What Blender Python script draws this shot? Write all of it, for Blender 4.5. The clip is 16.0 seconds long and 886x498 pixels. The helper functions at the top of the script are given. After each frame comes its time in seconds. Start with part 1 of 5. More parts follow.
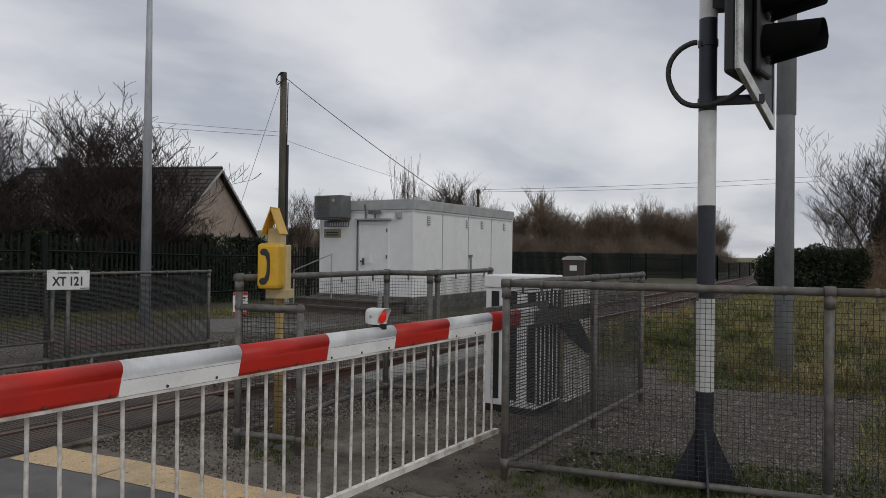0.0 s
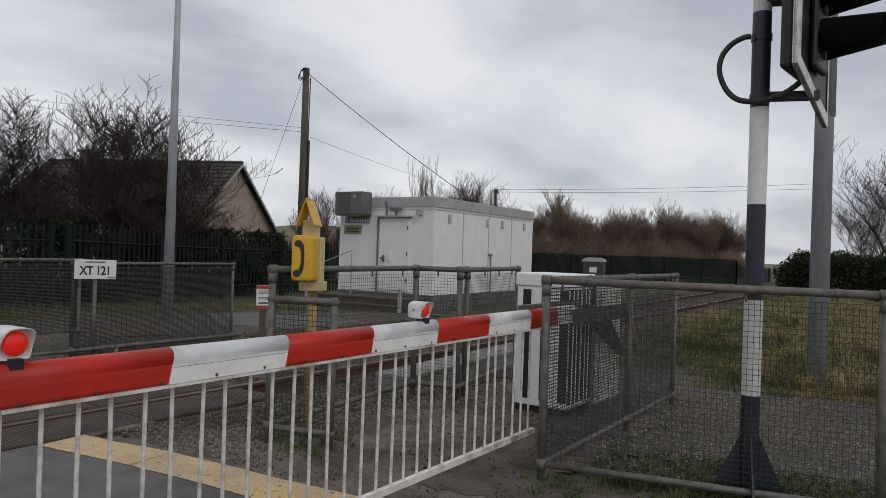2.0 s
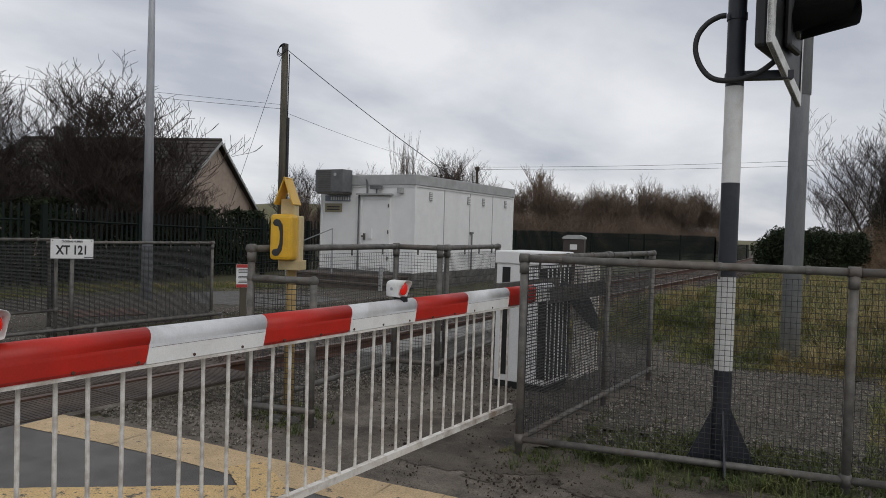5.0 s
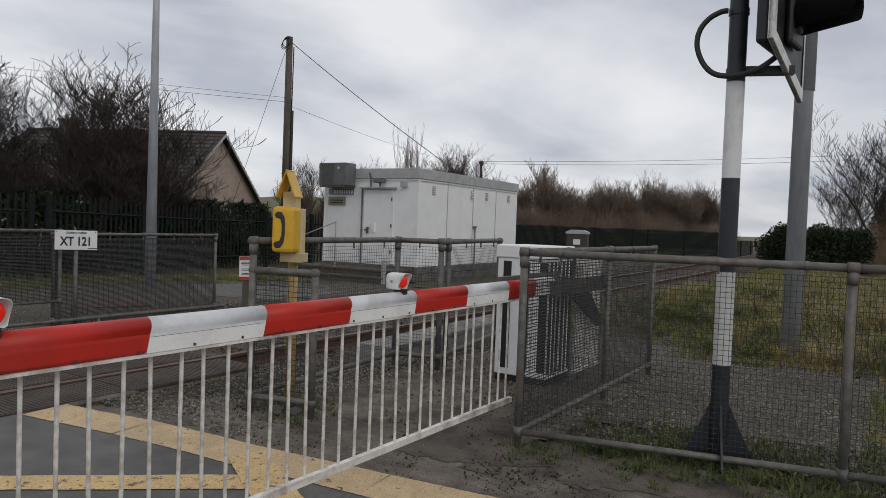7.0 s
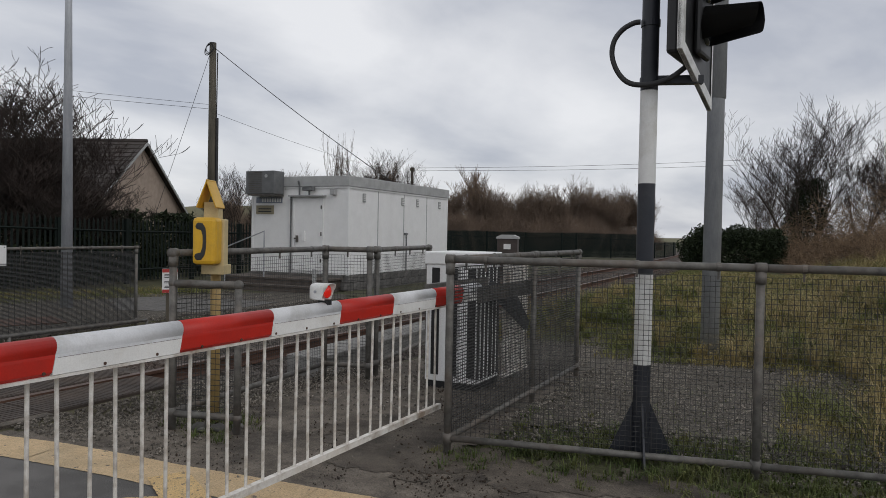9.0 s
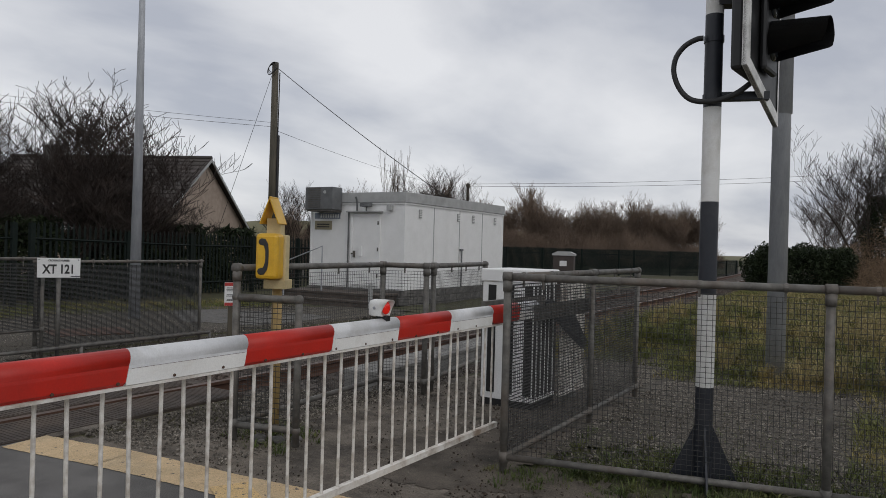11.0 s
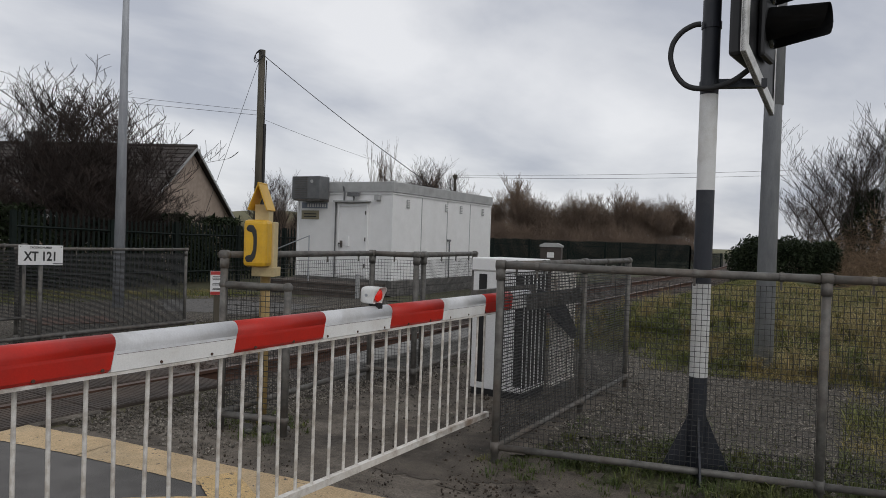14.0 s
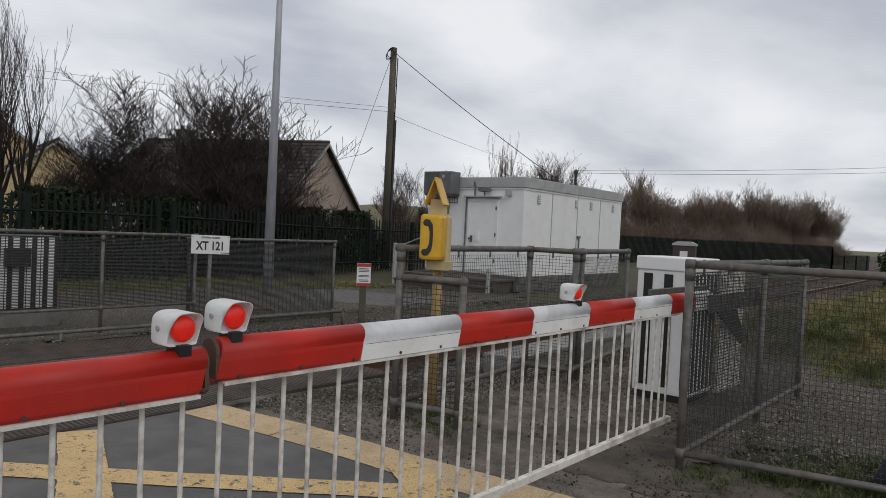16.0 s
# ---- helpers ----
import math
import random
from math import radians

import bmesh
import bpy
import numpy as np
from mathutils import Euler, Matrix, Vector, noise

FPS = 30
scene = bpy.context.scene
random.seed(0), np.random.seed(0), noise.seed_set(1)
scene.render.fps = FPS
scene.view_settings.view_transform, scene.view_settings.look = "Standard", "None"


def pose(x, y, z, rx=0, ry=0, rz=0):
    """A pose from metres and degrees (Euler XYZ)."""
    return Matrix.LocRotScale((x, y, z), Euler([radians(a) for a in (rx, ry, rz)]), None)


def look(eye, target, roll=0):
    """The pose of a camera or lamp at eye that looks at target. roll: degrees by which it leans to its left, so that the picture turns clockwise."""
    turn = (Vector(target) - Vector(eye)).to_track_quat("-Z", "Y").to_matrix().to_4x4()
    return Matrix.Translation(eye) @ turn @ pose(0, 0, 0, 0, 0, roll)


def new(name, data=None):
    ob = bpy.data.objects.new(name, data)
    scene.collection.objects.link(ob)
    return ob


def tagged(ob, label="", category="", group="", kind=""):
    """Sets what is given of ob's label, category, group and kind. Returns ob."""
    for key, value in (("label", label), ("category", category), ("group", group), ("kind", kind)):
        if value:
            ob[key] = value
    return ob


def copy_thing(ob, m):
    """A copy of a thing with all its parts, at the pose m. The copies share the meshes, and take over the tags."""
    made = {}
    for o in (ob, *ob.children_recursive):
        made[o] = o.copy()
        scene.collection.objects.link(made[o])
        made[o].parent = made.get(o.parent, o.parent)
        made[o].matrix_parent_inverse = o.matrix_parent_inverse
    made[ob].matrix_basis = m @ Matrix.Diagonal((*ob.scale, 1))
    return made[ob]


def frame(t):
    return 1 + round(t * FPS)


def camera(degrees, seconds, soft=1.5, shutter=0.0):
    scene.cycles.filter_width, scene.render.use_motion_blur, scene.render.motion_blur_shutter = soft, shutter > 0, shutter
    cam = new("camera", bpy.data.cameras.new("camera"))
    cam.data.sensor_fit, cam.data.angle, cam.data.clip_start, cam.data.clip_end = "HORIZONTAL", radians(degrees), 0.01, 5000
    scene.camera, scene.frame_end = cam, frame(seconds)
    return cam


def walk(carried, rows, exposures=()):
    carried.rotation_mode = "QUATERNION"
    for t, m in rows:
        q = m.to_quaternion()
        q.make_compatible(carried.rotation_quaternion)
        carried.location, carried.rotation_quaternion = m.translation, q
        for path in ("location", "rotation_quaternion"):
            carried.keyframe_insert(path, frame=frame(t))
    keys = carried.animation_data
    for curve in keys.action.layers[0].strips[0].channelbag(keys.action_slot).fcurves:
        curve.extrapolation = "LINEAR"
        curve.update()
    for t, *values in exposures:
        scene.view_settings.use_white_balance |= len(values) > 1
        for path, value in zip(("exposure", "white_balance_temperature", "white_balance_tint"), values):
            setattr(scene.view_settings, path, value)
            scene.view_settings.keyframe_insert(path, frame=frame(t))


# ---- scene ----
cam = camera(63.9, 16.0, soft=0.85)
PATH = [
    (0, (0.186, -0.056, 1.47), (-0.905, 1.62, 1.481), 0.7),
    (0.5, (0.175, -0.06, 1.466), (-0.931, 1.606, 1.467), 1.3),
    (1, (0.136, -0.069, 1.454), (-0.974, 1.594, 1.413), 3.1),
    (1.5, (0.061, -0.056, 1.44), (-1.003, 1.638, 1.441), 3.6),
    (2, (0.005, -0.074, 1.433), (-1.12, 1.58, 1.442), 1.9),
    (2.5, (-0.029, -0.083, 1.404), (-1.152, 1.572, 1.37), 3.0),
    (3, (-0.053, -0.058, 1.39), (-1.099, 1.646, 1.326), 4.3),
    (3.5, (-0.018, -0.059, 1.412), (-1.056, 1.651, 1.373), 5.6),
    (4, (0.024, -0.074, 1.435), (-1.038, 1.619, 1.379), 2.3),
    (6.5, (0.047, -0.085, 1.442), (-1.043, 1.591, 1.389), 1.7),
    (7, (0.064, -0.088, 1.436), (-1.024, 1.588, 1.367), 2.1),
    (7.5, (0.073, -0.077, 1.446), (-0.954, 1.638, 1.402), 1.7),
    (8, (0.098, -0.071, 1.451), (-0.861, 1.683, 1.418), 0.8),
    (8.5, (0.109, -0.061, 1.445), (-0.798, 1.72, 1.391), 0.8),
    (9, (0.106, -0.064, 1.448), (-0.821, 1.707, 1.402), 1.1),
    (9.5, (0.102, -0.079, 1.451), (-0.881, 1.663, 1.428), 1.1),
    (12, (0.097, -0.087, 1.461), (-0.974, 1.602, 1.46), 1.7),
    (12.5, (0.099, -0.085, 1.462), (-0.966, 1.609, 1.48), 1.5),
    (13, (0.082, -0.092, 1.451), (-1.053, 1.555, 1.462), 0.8),
    (13.5, (0.017, -0.059, 1.414), (-1.112, 1.589, 1.314), 1.2),
    (14, (0.026, -0.044, 1.43), (-1.002, 1.671, 1.402), 1.9),
    (14.5, (0.038, -0.083, 1.428), (-1.029, 1.608, 1.388), 2.7),
    (15, (-0.047, -0.104, 1.405), (-1.214, 1.518, 1.318), 4.7),
    (15.5, (-0.199, -0.15, 1.401), (-1.46, 1.396, 1.257), 3.2),
    (16, (-0.356, -0.273, 1.414), (-1.641, 1.258, 1.36), 2.8),
]
walk(cam, [(t, look(eye, target, roll)) for t, eye, target, roll in PATH], [(0.0, -0.17), (2.0, -0.08), (4.0, -0.04), (8.0, -0.03), (12.5, -0.13), (13.5, -0.08), (14.5, -0.03), (15.5, 0.02), (16.0, 0.0)])

# ---- world, sun, exposure ----
world = bpy.data.worlds.new("world")
scene.world = world
world.use_nodes = True
SUN_EL, SUN_AZ = 42.0, 120.0   # degrees; azimuth clockwise from +y


def build_world():
    nt = world.node_tree
    n, l = nt.nodes, nt.links
    n.clear()
    out = n.new("ShaderNodeOutputWorld")
    bg = n.new("ShaderNodeBackground")
    sky = n.new("ShaderNodeTexSky")
    sky.sky_type, sky.sun_disc = "NISHITA", False
    sky.sun_elevation, sky.sun_rotation = radians(SUN_EL), radians(SUN_AZ)
    skys = n.new("ShaderNodeVectorMath")
    skys.operation = "SCALE"
    skys.inputs["Scale"].default_value = 0.08
    l.new(sky.outputs[0], skys.inputs[0])
    tc = n.new("ShaderNodeTexCoord")
    sep = n.new("ShaderNodeSeparateXYZ")
    l.new(tc.outputs["Generated"], sep.inputs[0])
    # flat cloud deck: direction divided by its height
    zz = n.new("ShaderNodeMath")
    zz.operation = "MAXIMUM"
    zz.inputs[1].default_value = 0.0
    l.new(sep.outputs["Z"], zz.inputs[0])
    za = n.new("ShaderNodeMath")
    za.operation = "ADD"
    za.inputs[1].default_value = 0.22
    l.new(zz.outputs[0], za.inputs[0])
    dv = n.new("ShaderNodeVectorMath")
    dv.operation = "DIVIDE"
    l.new(tc.outputs["Generated"], dv.inputs[0])
    comb = n.new("ShaderNodeCombineXYZ")
    for i in range(3):
        l.new(za.outputs[0], comb.inputs[i])
    l.new(comb.outputs[0], dv.inputs[1])
    flat = n.new("ShaderNodeVectorMath")
    flat.operation = "MULTIPLY"
    flat.inputs[1].default_value = (1, 1, 0)
    l.new(dv.outputs[0], flat.inputs[0])
    n1 = n.new("ShaderNodeTexNoise")
    n1.inputs["Scale"].default_value, n1.inputs["Detail"].default_value, n1.inputs["Roughness"].default_value = CLOUD_SCALE, 6, 0.5
    n1.inputs["Distortion"].default_value = 0.2
    drift = n.new("ShaderNodeMapping")
    drift.inputs["Location"].default_value, drift.inputs["Rotation"].default_value, drift.inputs["Scale"].default_value = (7.1, 2.6, 0), (0, 0, radians(28)), (1.25, 0.9, 1)
    l.new(flat.outputs[0], drift.inputs["Vector"])
    l.new(drift.outputs[0], n1.inputs["Vector"])
    ramp = n.new("ShaderNodeValToRGB")
    e = ramp.color_ramp.elements
    e[0].position, e[0].color = 0.35, (0.50, 0.525, 0.595, 1)
    e[1].position, e[1].color = 0.62, (0.89, 0.895, 0.92, 1)
    m = e.new(0.46)
    m.color = (0.685, 0.70, 0.745, 1)
    l.new(n1.outputs[0], ramp.inputs[0])
    # the unseen deck is dimmed towards the zenith by ZENITH, to lower the ground light
    zen = n.new("ShaderNodeMapRange")
    zen.inputs["From Min"].default_value, zen.inputs["From Max"].default_value = 0.30, 1.0
    zen.inputs["To Min"].default_value, zen.inputs["To Max"].default_value = 1.0, ZENITH
    l.new(sep.outputs["Z"], zen.inputs["Value"])
    cl = n.new("ShaderNodeVectorMath")
    cl.operation = "SCALE"
    l.new(ramp.outputs[0], cl.inputs[0])
    l.new(zen.outputs[0], cl.inputs["Scale"])
    mix = n.new("ShaderNodeMix")
    mix.data_type = "RGBA"
    mix.inputs[0].default_value = 0.9
    l.new(skys.outputs[0], mix.inputs[6])
    l.new(cl.outputs[0], mix.inputs[7])
    l.new(mix.outputs[2], bg.inputs["Color"])
    bg.inputs["Strength"].default_value = SKY
    l.new(bg.outputs[0], out.inputs[0])


CLOUD_SCALE, ZENITH, SKY = 0.9, 0.82, 1.0
build_world()
sun_data = bpy.data.lights.new("sun", "SUN")
sun_data.energy, sun_data.angle, sun_data.color = 0.55, radians(35), (1.0, 0.97, 0.93)
sun = new("sun", sun_data)
_a, _e = radians(SUN_AZ), radians(SUN_EL)
sun.matrix_world = look((20 * math.sin(_a) * math.cos(_e), 20 * math.cos(_a) * math.cos(_e), 20 * math.sin(_e)), (0, 0, 0))


# ---- materials ----
def mat(name, a, b=None, scale=8.0, rough=0.7, metal=0.0, bump=0.15, fine=60.0, stain=None, stain_scale=1.2, stain_amt=0.5, coords="Object", vary=0.0, stretch=(1, 1, 1), spec=0.5, island=0.0, grain=0.15):
    """A surface with two colours in grain, an optional stain colour at a larger scale and fine relief."""
    m = bpy.data.materials.new(name)
    m.use_nodes = True
    n, l = m.node_tree.nodes, m.node_tree.links
    p = n["Principled BSDF"]
    b = b or tuple(c * 0.75 for c in a)
    if coords == "World":
        src = n.new("ShaderNodeNewGeometry").outputs["Position"]
    else:
        src = n.new("ShaderNodeTexCoord").outputs["Object"]
    mp = n.new("ShaderNodeMapping")
    mp.inputs["Scale"].default_value = stretch
    l.new(src, mp.inputs[0])
    src = mp.outputs[0]

    def noise_tex(s, d=5, r=0.6):
        t = n.new("ShaderNodeTexNoise")
        t.inputs["Scale"].default_value, t.inputs["Detail"].default_value, t.inputs["Roughness"].default_value = s, d, r
        l.new(src, t.inputs["Vector"])
        return t

    def mixc(fac, c1, c2):
        x = n.new("ShaderNodeMix")
        x.data_type = "RGBA"
        for s, v in ((0, fac), (6, c1), (7, c2)):
            if isinstance(v, bpy.types.NodeSocket):
                l.new(v, x.inputs[s])
            else:
                x.inputs[s].default_value = v if s == 0 else (*v, 1)
        return x.outputs[2]

    def ramp(sock, lo, hi):
        r = n.new("ShaderNodeMapRange")
        r.inputs["From Min"].default_value, r.inputs["From Max"].default_value = lo, hi
        l.new(sock, r.inputs["Value"])
        return r.outputs[0]

    g = noise_tex(scale)
    col = mixc(ramp(g.outputs[0], 0.35, 0.65), a, b)
    f = noise_tex(fine, 3)
    if stain:
        s = noise_tex(stain_scale, 6, 0.65)
        k = n.new("ShaderNodeMath")
        k.operation = "MULTIPLY"
        k.inputs[1].default_value = stain_amt
        l.new(ramp(s.outputs[0], 0.48, 0.68), k.inputs[0])
        col = mixc(k.outputs[0], col, stain)
    hs = n.new("ShaderNodeHueSaturation")
    l.new(col, hs.inputs["Color"])
    v = n.new("ShaderNodeMapRange")
    v.inputs["From Min"].default_value, v.inputs["From Max"].default_value = (0.0, 1.0) if grain <= 0.15 else (0.3, 0.7)
    v.inputs["To Min"].default_value, v.inputs["To Max"].default_value = 1 - grain, 1 + grain
    l.new(f.outputs[0], v.inputs["Value"])
    val = v.outputs[0]
    for amount, source in ((vary, "object"), (island, "island")):
        if not amount:
            continue
        w = n.new("ShaderNodeMapRange")
        w.inputs["To Min"].default_value, w.inputs["To Max"].default_value = 1 - amount, 1 + amount
        if source == "object":
            l.new(n.new("ShaderNodeObjectInfo").outputs["Random"], w.inputs["Value"])
        else:
            l.new(n.new("ShaderNodeNewGeometry").outputs["Random Per Island"], w.inputs["Value"])
        mu = n.new("ShaderNodeMath")
        mu.operation = "MULTIPLY"
        l.new(val, mu.inputs[0])
        l.new(w.outputs[0], mu.inputs[1])
        val = mu.outputs[0]
    l.new(val, hs.inputs["Value"])
    l.new(hs.outputs[0], p.inputs["Base Color"])
    p.inputs["Metallic"].default_value = metal
    p.inputs["Specular IOR Level"].default_value = spec
    rr = n.new("ShaderNodeMapRange")
    rr.inputs["To Min"].default_value, rr.inputs["To Max"].default_value = max(0.03, rough - 0.12), min(1, rough + 0.12)
    l.new(g.outputs[0], rr.inputs["Value"])
    l.new(rr.outputs[0], p.inputs["Roughness"])
    if bump:
        bp = n.new("ShaderNodeBump")
        bp.inputs["Strength"].default_value, bp.inputs["Distance"].default_value = bump, 0.01
        l.new(f.outputs[0], bp.inputs["Height"])
        l.new(bp.outputs[0], p.inputs["Normal"])
    return m


M = {
    "galv": mat("galvanised", (0.165, 0.158, 0.145), (0.09, 0.086, 0.078), 14, 0.6, 0.25, 0.1, 120, (0.16, 0.12, 0.09), 3, 0.5),
    "galv_light": mat("galvanised_light", (0.40, 0.415, 0.44), (0.31, 0.325, 0.35), 10, 0.6, 0.1, 0.08, 90, (0.2, 0.2, 0.19), 2, 0.4, stretch=(1, 1, 0.25)),
    "wire": mat("mesh_wire", (0.07, 0.07, 0.068), (0.04, 0.04, 0.04), 20, 0.6, 0.4, 0),
    "red": mat("barrier_red", (0.52, 0.02, 0.010), (0.42, 0.018, 0.010), 5, 0.42, 0, 0.04, 150, (0.33, 0.03, 0.02), 3.0, 0.5, spec=0.35),
    "white": mat("barrier_white", (0.74, 0.74, 0.73), (0.64, 0.64, 0.62), 5, 0.45, 0, 0.04, 150, (0.42, 0.39, 0.33), 4.0, 0.5),
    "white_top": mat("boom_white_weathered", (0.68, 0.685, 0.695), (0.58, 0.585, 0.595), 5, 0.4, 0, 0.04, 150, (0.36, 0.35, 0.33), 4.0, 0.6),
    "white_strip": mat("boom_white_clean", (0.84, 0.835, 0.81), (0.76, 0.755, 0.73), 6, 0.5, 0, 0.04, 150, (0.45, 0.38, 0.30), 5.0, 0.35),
    "whitebar": mat("bar_white", (0.78, 0.76, 0.72), (0.62, 0.58, 0.52), 9, 0.5, 0, 0.05, 150, (0.20, 0.13, 0.08), 6.0, 0.85),
    "cabinet": mat("cabinet_white", (0.84, 0.84, 0.83), (0.79, 0.79, 0.78), 3, 0.45, 0, 0.02, 90, (0.6, 0.59, 0.56), 2.0, 0.15),
    "black": mat("black_paint", (0.010, 0.010, 0.011), (0.017, 0.017, 0.018), 8, 0.5, 0, 0.05, 100),
    "pole_dark": mat("post_dark", (0.012, 0.016, 0.024), (0.024, 0.026, 0.034), 7, 0.5, 0, 0.06, 100, (0.06, 0.06, 0.062), 5, 0.35),
    "yellow": mat("phone_yellow", (0.72, 0.42, 0.025), (0.62, 0.35, 0.02), 6, 0.4, 0, 0.03, 120, (0.4, 0.26, 0.05), 5, 0.35),
    "post_yellow": mat("post_yellow", (0.47, 0.33, 0.13), (0.36, 0.245, 0.09), 8, 0.55, 0, 0.06, 120, (0.2, 0.13, 0.06), 5, 0.6),
    "cream": mat("cream_paint", (0.62, 0.5, 0.27), (0.52, 0.42, 0.22), 8, 0.5, 0, 0.06, 120, (0.3, 0.22, 0.12), 5, 0.5),
    "asphalt": mat("asphalt", (0.150, 0.143, 0.136), (0.108, 0.103, 0.098), 4, 0.85, 0, 0.7, 170, (0.07, 0.066, 0.062), 1.3, 0.6, "World", grain=0.4),
    "apron": mat("dirty_tarmac", (0.185, 0.158, 0.128), (0.095, 0.079, 0.062), 5, 0.9, 0, 0.9, 110, (0.026, 0.021, 0.016), 1.7, 0.95, "World", grain=0.45),
    "concrete": mat("concrete", (0.27, 0.265, 0.25), (0.2, 0.195, 0.185), 5, 0.88, 0, 0.4, 120, (0.11, 0.10, 0.09), 1.5, 0.6),
    "block": mat("concrete_block", (0.16, 0.152, 0.142), (0.105, 0.10, 0.094), 9, 0.9, 0, 0.5, 120, (0.07, 0.07, 0.065), 2.5, 0.6, vary=0.15),
    "stone": mat("gravel_stone", (0.25, 0.225, 0.19), (0.05, 0.044, 0.036), 26, 0.9, 0, 0.3, 90, (0.045, 0.037, 0.029), 0.9, 0.8, "World", island=0.55),
    "ballast": mat("ballast_stone", (0.15, 0.13, 0.115), (0.045, 0.038, 0.034), 12, 0.9, 0, 0.3, 90, (0.10, 0.055, 0.035), 0.6, 0.6, "World"),
    "rubber": mat("crossing_panel", (0.07, 0.054, 0.044), (0.04, 0.031, 0.026), 4, 0.8, 0, 0.3, 120, (0.10, 0.07, 0.05), 1.5, 0.6, vary=0.12),
    "rail": mat("rusty_rail", (0.12, 0.06, 0.038), (0.075, 0.042, 0.03), 6, 0.75, 0.2, 0.3, 90),
    "railtop": mat("rail_head", (0.15, 0.10, 0.08), (0.10, 0.07, 0.055), 5, 0.5, 0.5, 0.1, 90),
    "timber": mat("weathered_timber", (0.105, 0.09, 0.066), (0.06, 0.055, 0.04), 7, 0.85, 0, 0.4, 60, (0.05, 0.055, 0.035), 1.5, 0.5, stretch=(1, 1, 0.15)),
    "sleeper": mat("sleeper", (0.11, 0.09, 0.075), (0.07, 0.058, 0.05), 5, 0.9, 0, 0.5, 60),
    "palisade": mat("palisade_green", (0.006, 0.012, 0.010), (0.008, 0.013, 0.011), 7, 0.7, 0, 0.05, 90, (0.025, 0.025, 0.022), 2, 0.25, spec=0.2),
    "brick_dark": mat("grey_brick", (0.12, 0.115, 0.11), (0.08, 0.078, 0.075), 9, 0.9, 0, 0.5, 120, vary=0.15),
    "render": mat("house_render", (0.44, 0.35, 0.28), (0.38, 0.30, 0.24), 4, 0.9, 0, 0.2, 90, (0.25, 0.2, 0.16), 1.0, 0.4),
    "render2": mat("house_render_cream", (0.58, 0.45, 0.26), (0.5, 0.39, 0.22), 4, 0.9, 0, 0.2, 90),
    "tile": mat("roof_tile", (0.035, 0.028, 0.026), (0.055, 0.045, 0.04), 5, 0.8, 0, 0.3, 60, (0.07, 0.065, 0.05), 1.0, 0.4, vary=0.15),
    "fascia": mat("grey_fascia", (0.42, 0.425, 0.42), (0.36, 0.365, 0.36), 4, 0.6, 0, 0.05, 90, (0.26, 0.26, 0.25), 2, 0.4),
    "ac": mat("ac_grey", (0.15, 0.155, 0.158), (0.115, 0.118, 0.12), 5, 0.55, 0, 0.05, 90),
    "bark": mat("bark", (0.055, 0.041, 0.032), (0.032, 0.025, 0.02), 6, 0.9, 0, 0.4, 40, (0.05, 0.06, 0.03), 2, 0.4),
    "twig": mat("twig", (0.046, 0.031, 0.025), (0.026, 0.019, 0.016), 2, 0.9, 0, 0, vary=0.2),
    # paler copy of twig for the distance: the fading is put into the colour
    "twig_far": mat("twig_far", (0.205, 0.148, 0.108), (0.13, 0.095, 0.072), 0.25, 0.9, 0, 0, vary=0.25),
    "grass": mat("grass_blade", (0.078, 0.098, 0.02), (0.15, 0.145, 0.036), 1.6, 0.8, 0, 0, stain=(0.36, 0.265, 0.105), stain_scale=0.8, stain_amt=0.85, coords="World", island=0.6),
    "drygrass": mat("dry_grass", (0.34, 0.27, 0.125), (0.22, 0.175, 0.07), 3.5, 0.85, 0, 0, stain=(0.12, 0.12, 0.045), stain_scale=0.7, stain_amt=0.7, coords="World", island=0.6),
    "leaf": mat("evergreen_leaf", (0.014, 0.022, 0.010), (0.026, 0.036, 0.015), 2, 0.7, 0, 0, vary=0.2, island=0.5, spec=0.2),
    "bramble": mat("bramble", (0.23, 0.155, 0.092), (0.12, 0.08, 0.05), 1.2, 0.9, 0, 0, coords="World", island=0.5),
    "debris": mat("leaf_litter", (0.06, 0.042, 0.028), (0.03, 0.022, 0.016), 5, 0.9, 0, 0.2, 60, coords="World", island=0.5),
    "sign": mat("sign_white", (0.75, 0.75, 0.74), (0.7, 0.7, 0.69), 4, 0.5, 0, 0.02),
    "ink": mat("sign_ink", (0.02, 0.02, 0.02), (0.03, 0.03, 0.03), 4, 0.5, 0, 0),
    "signred": mat("sign_red", (0.45, 0.04, 0.035), (0.38, 0.04, 0.035), 4, 0.5, 0, 0),
    "brass": mat("plate_tan", (0.33, 0.29, 0.2), (0.28, 0.25, 0.17), 4, 0.5, 0.2, 0),
    "bluegrey": mat("plate_blue_grey", (0.25, 0.28, 0.33), (0.2, 0.22, 0.27), 4, 0.5, 0, 0),
    "rust": mat("rusty_lid", (0.12, 0.07, 0.05), (0.085, 0.05, 0.037), 4, 0.85, 0.2, 0.3, 60),
    "cable": mat("cable_black", (0.02, 0.02, 0.022), (0.03, 0.03, 0.03), 4, 0.6, 0, 0),
    "hill": mat("far_field", (0.13, 0.12, 0.055), (0.10, 0.10, 0.045), 0.02, 0.95, 0, 0, stain=(0.16, 0.115, 0.06), stain_scale=0.01, stain_amt=0.8, coords="World"),
    "lens": mat("red_lens", (0.75, 0.02, 0.012), (0.6, 0.015, 0.01), 30, 0.18, 0, 0.1, 200),
    "glass": mat("window_dark", (0.03, 0.035, 0.04), (0.04, 0.045, 0.05), 3, 0.12, 0, 0),
}


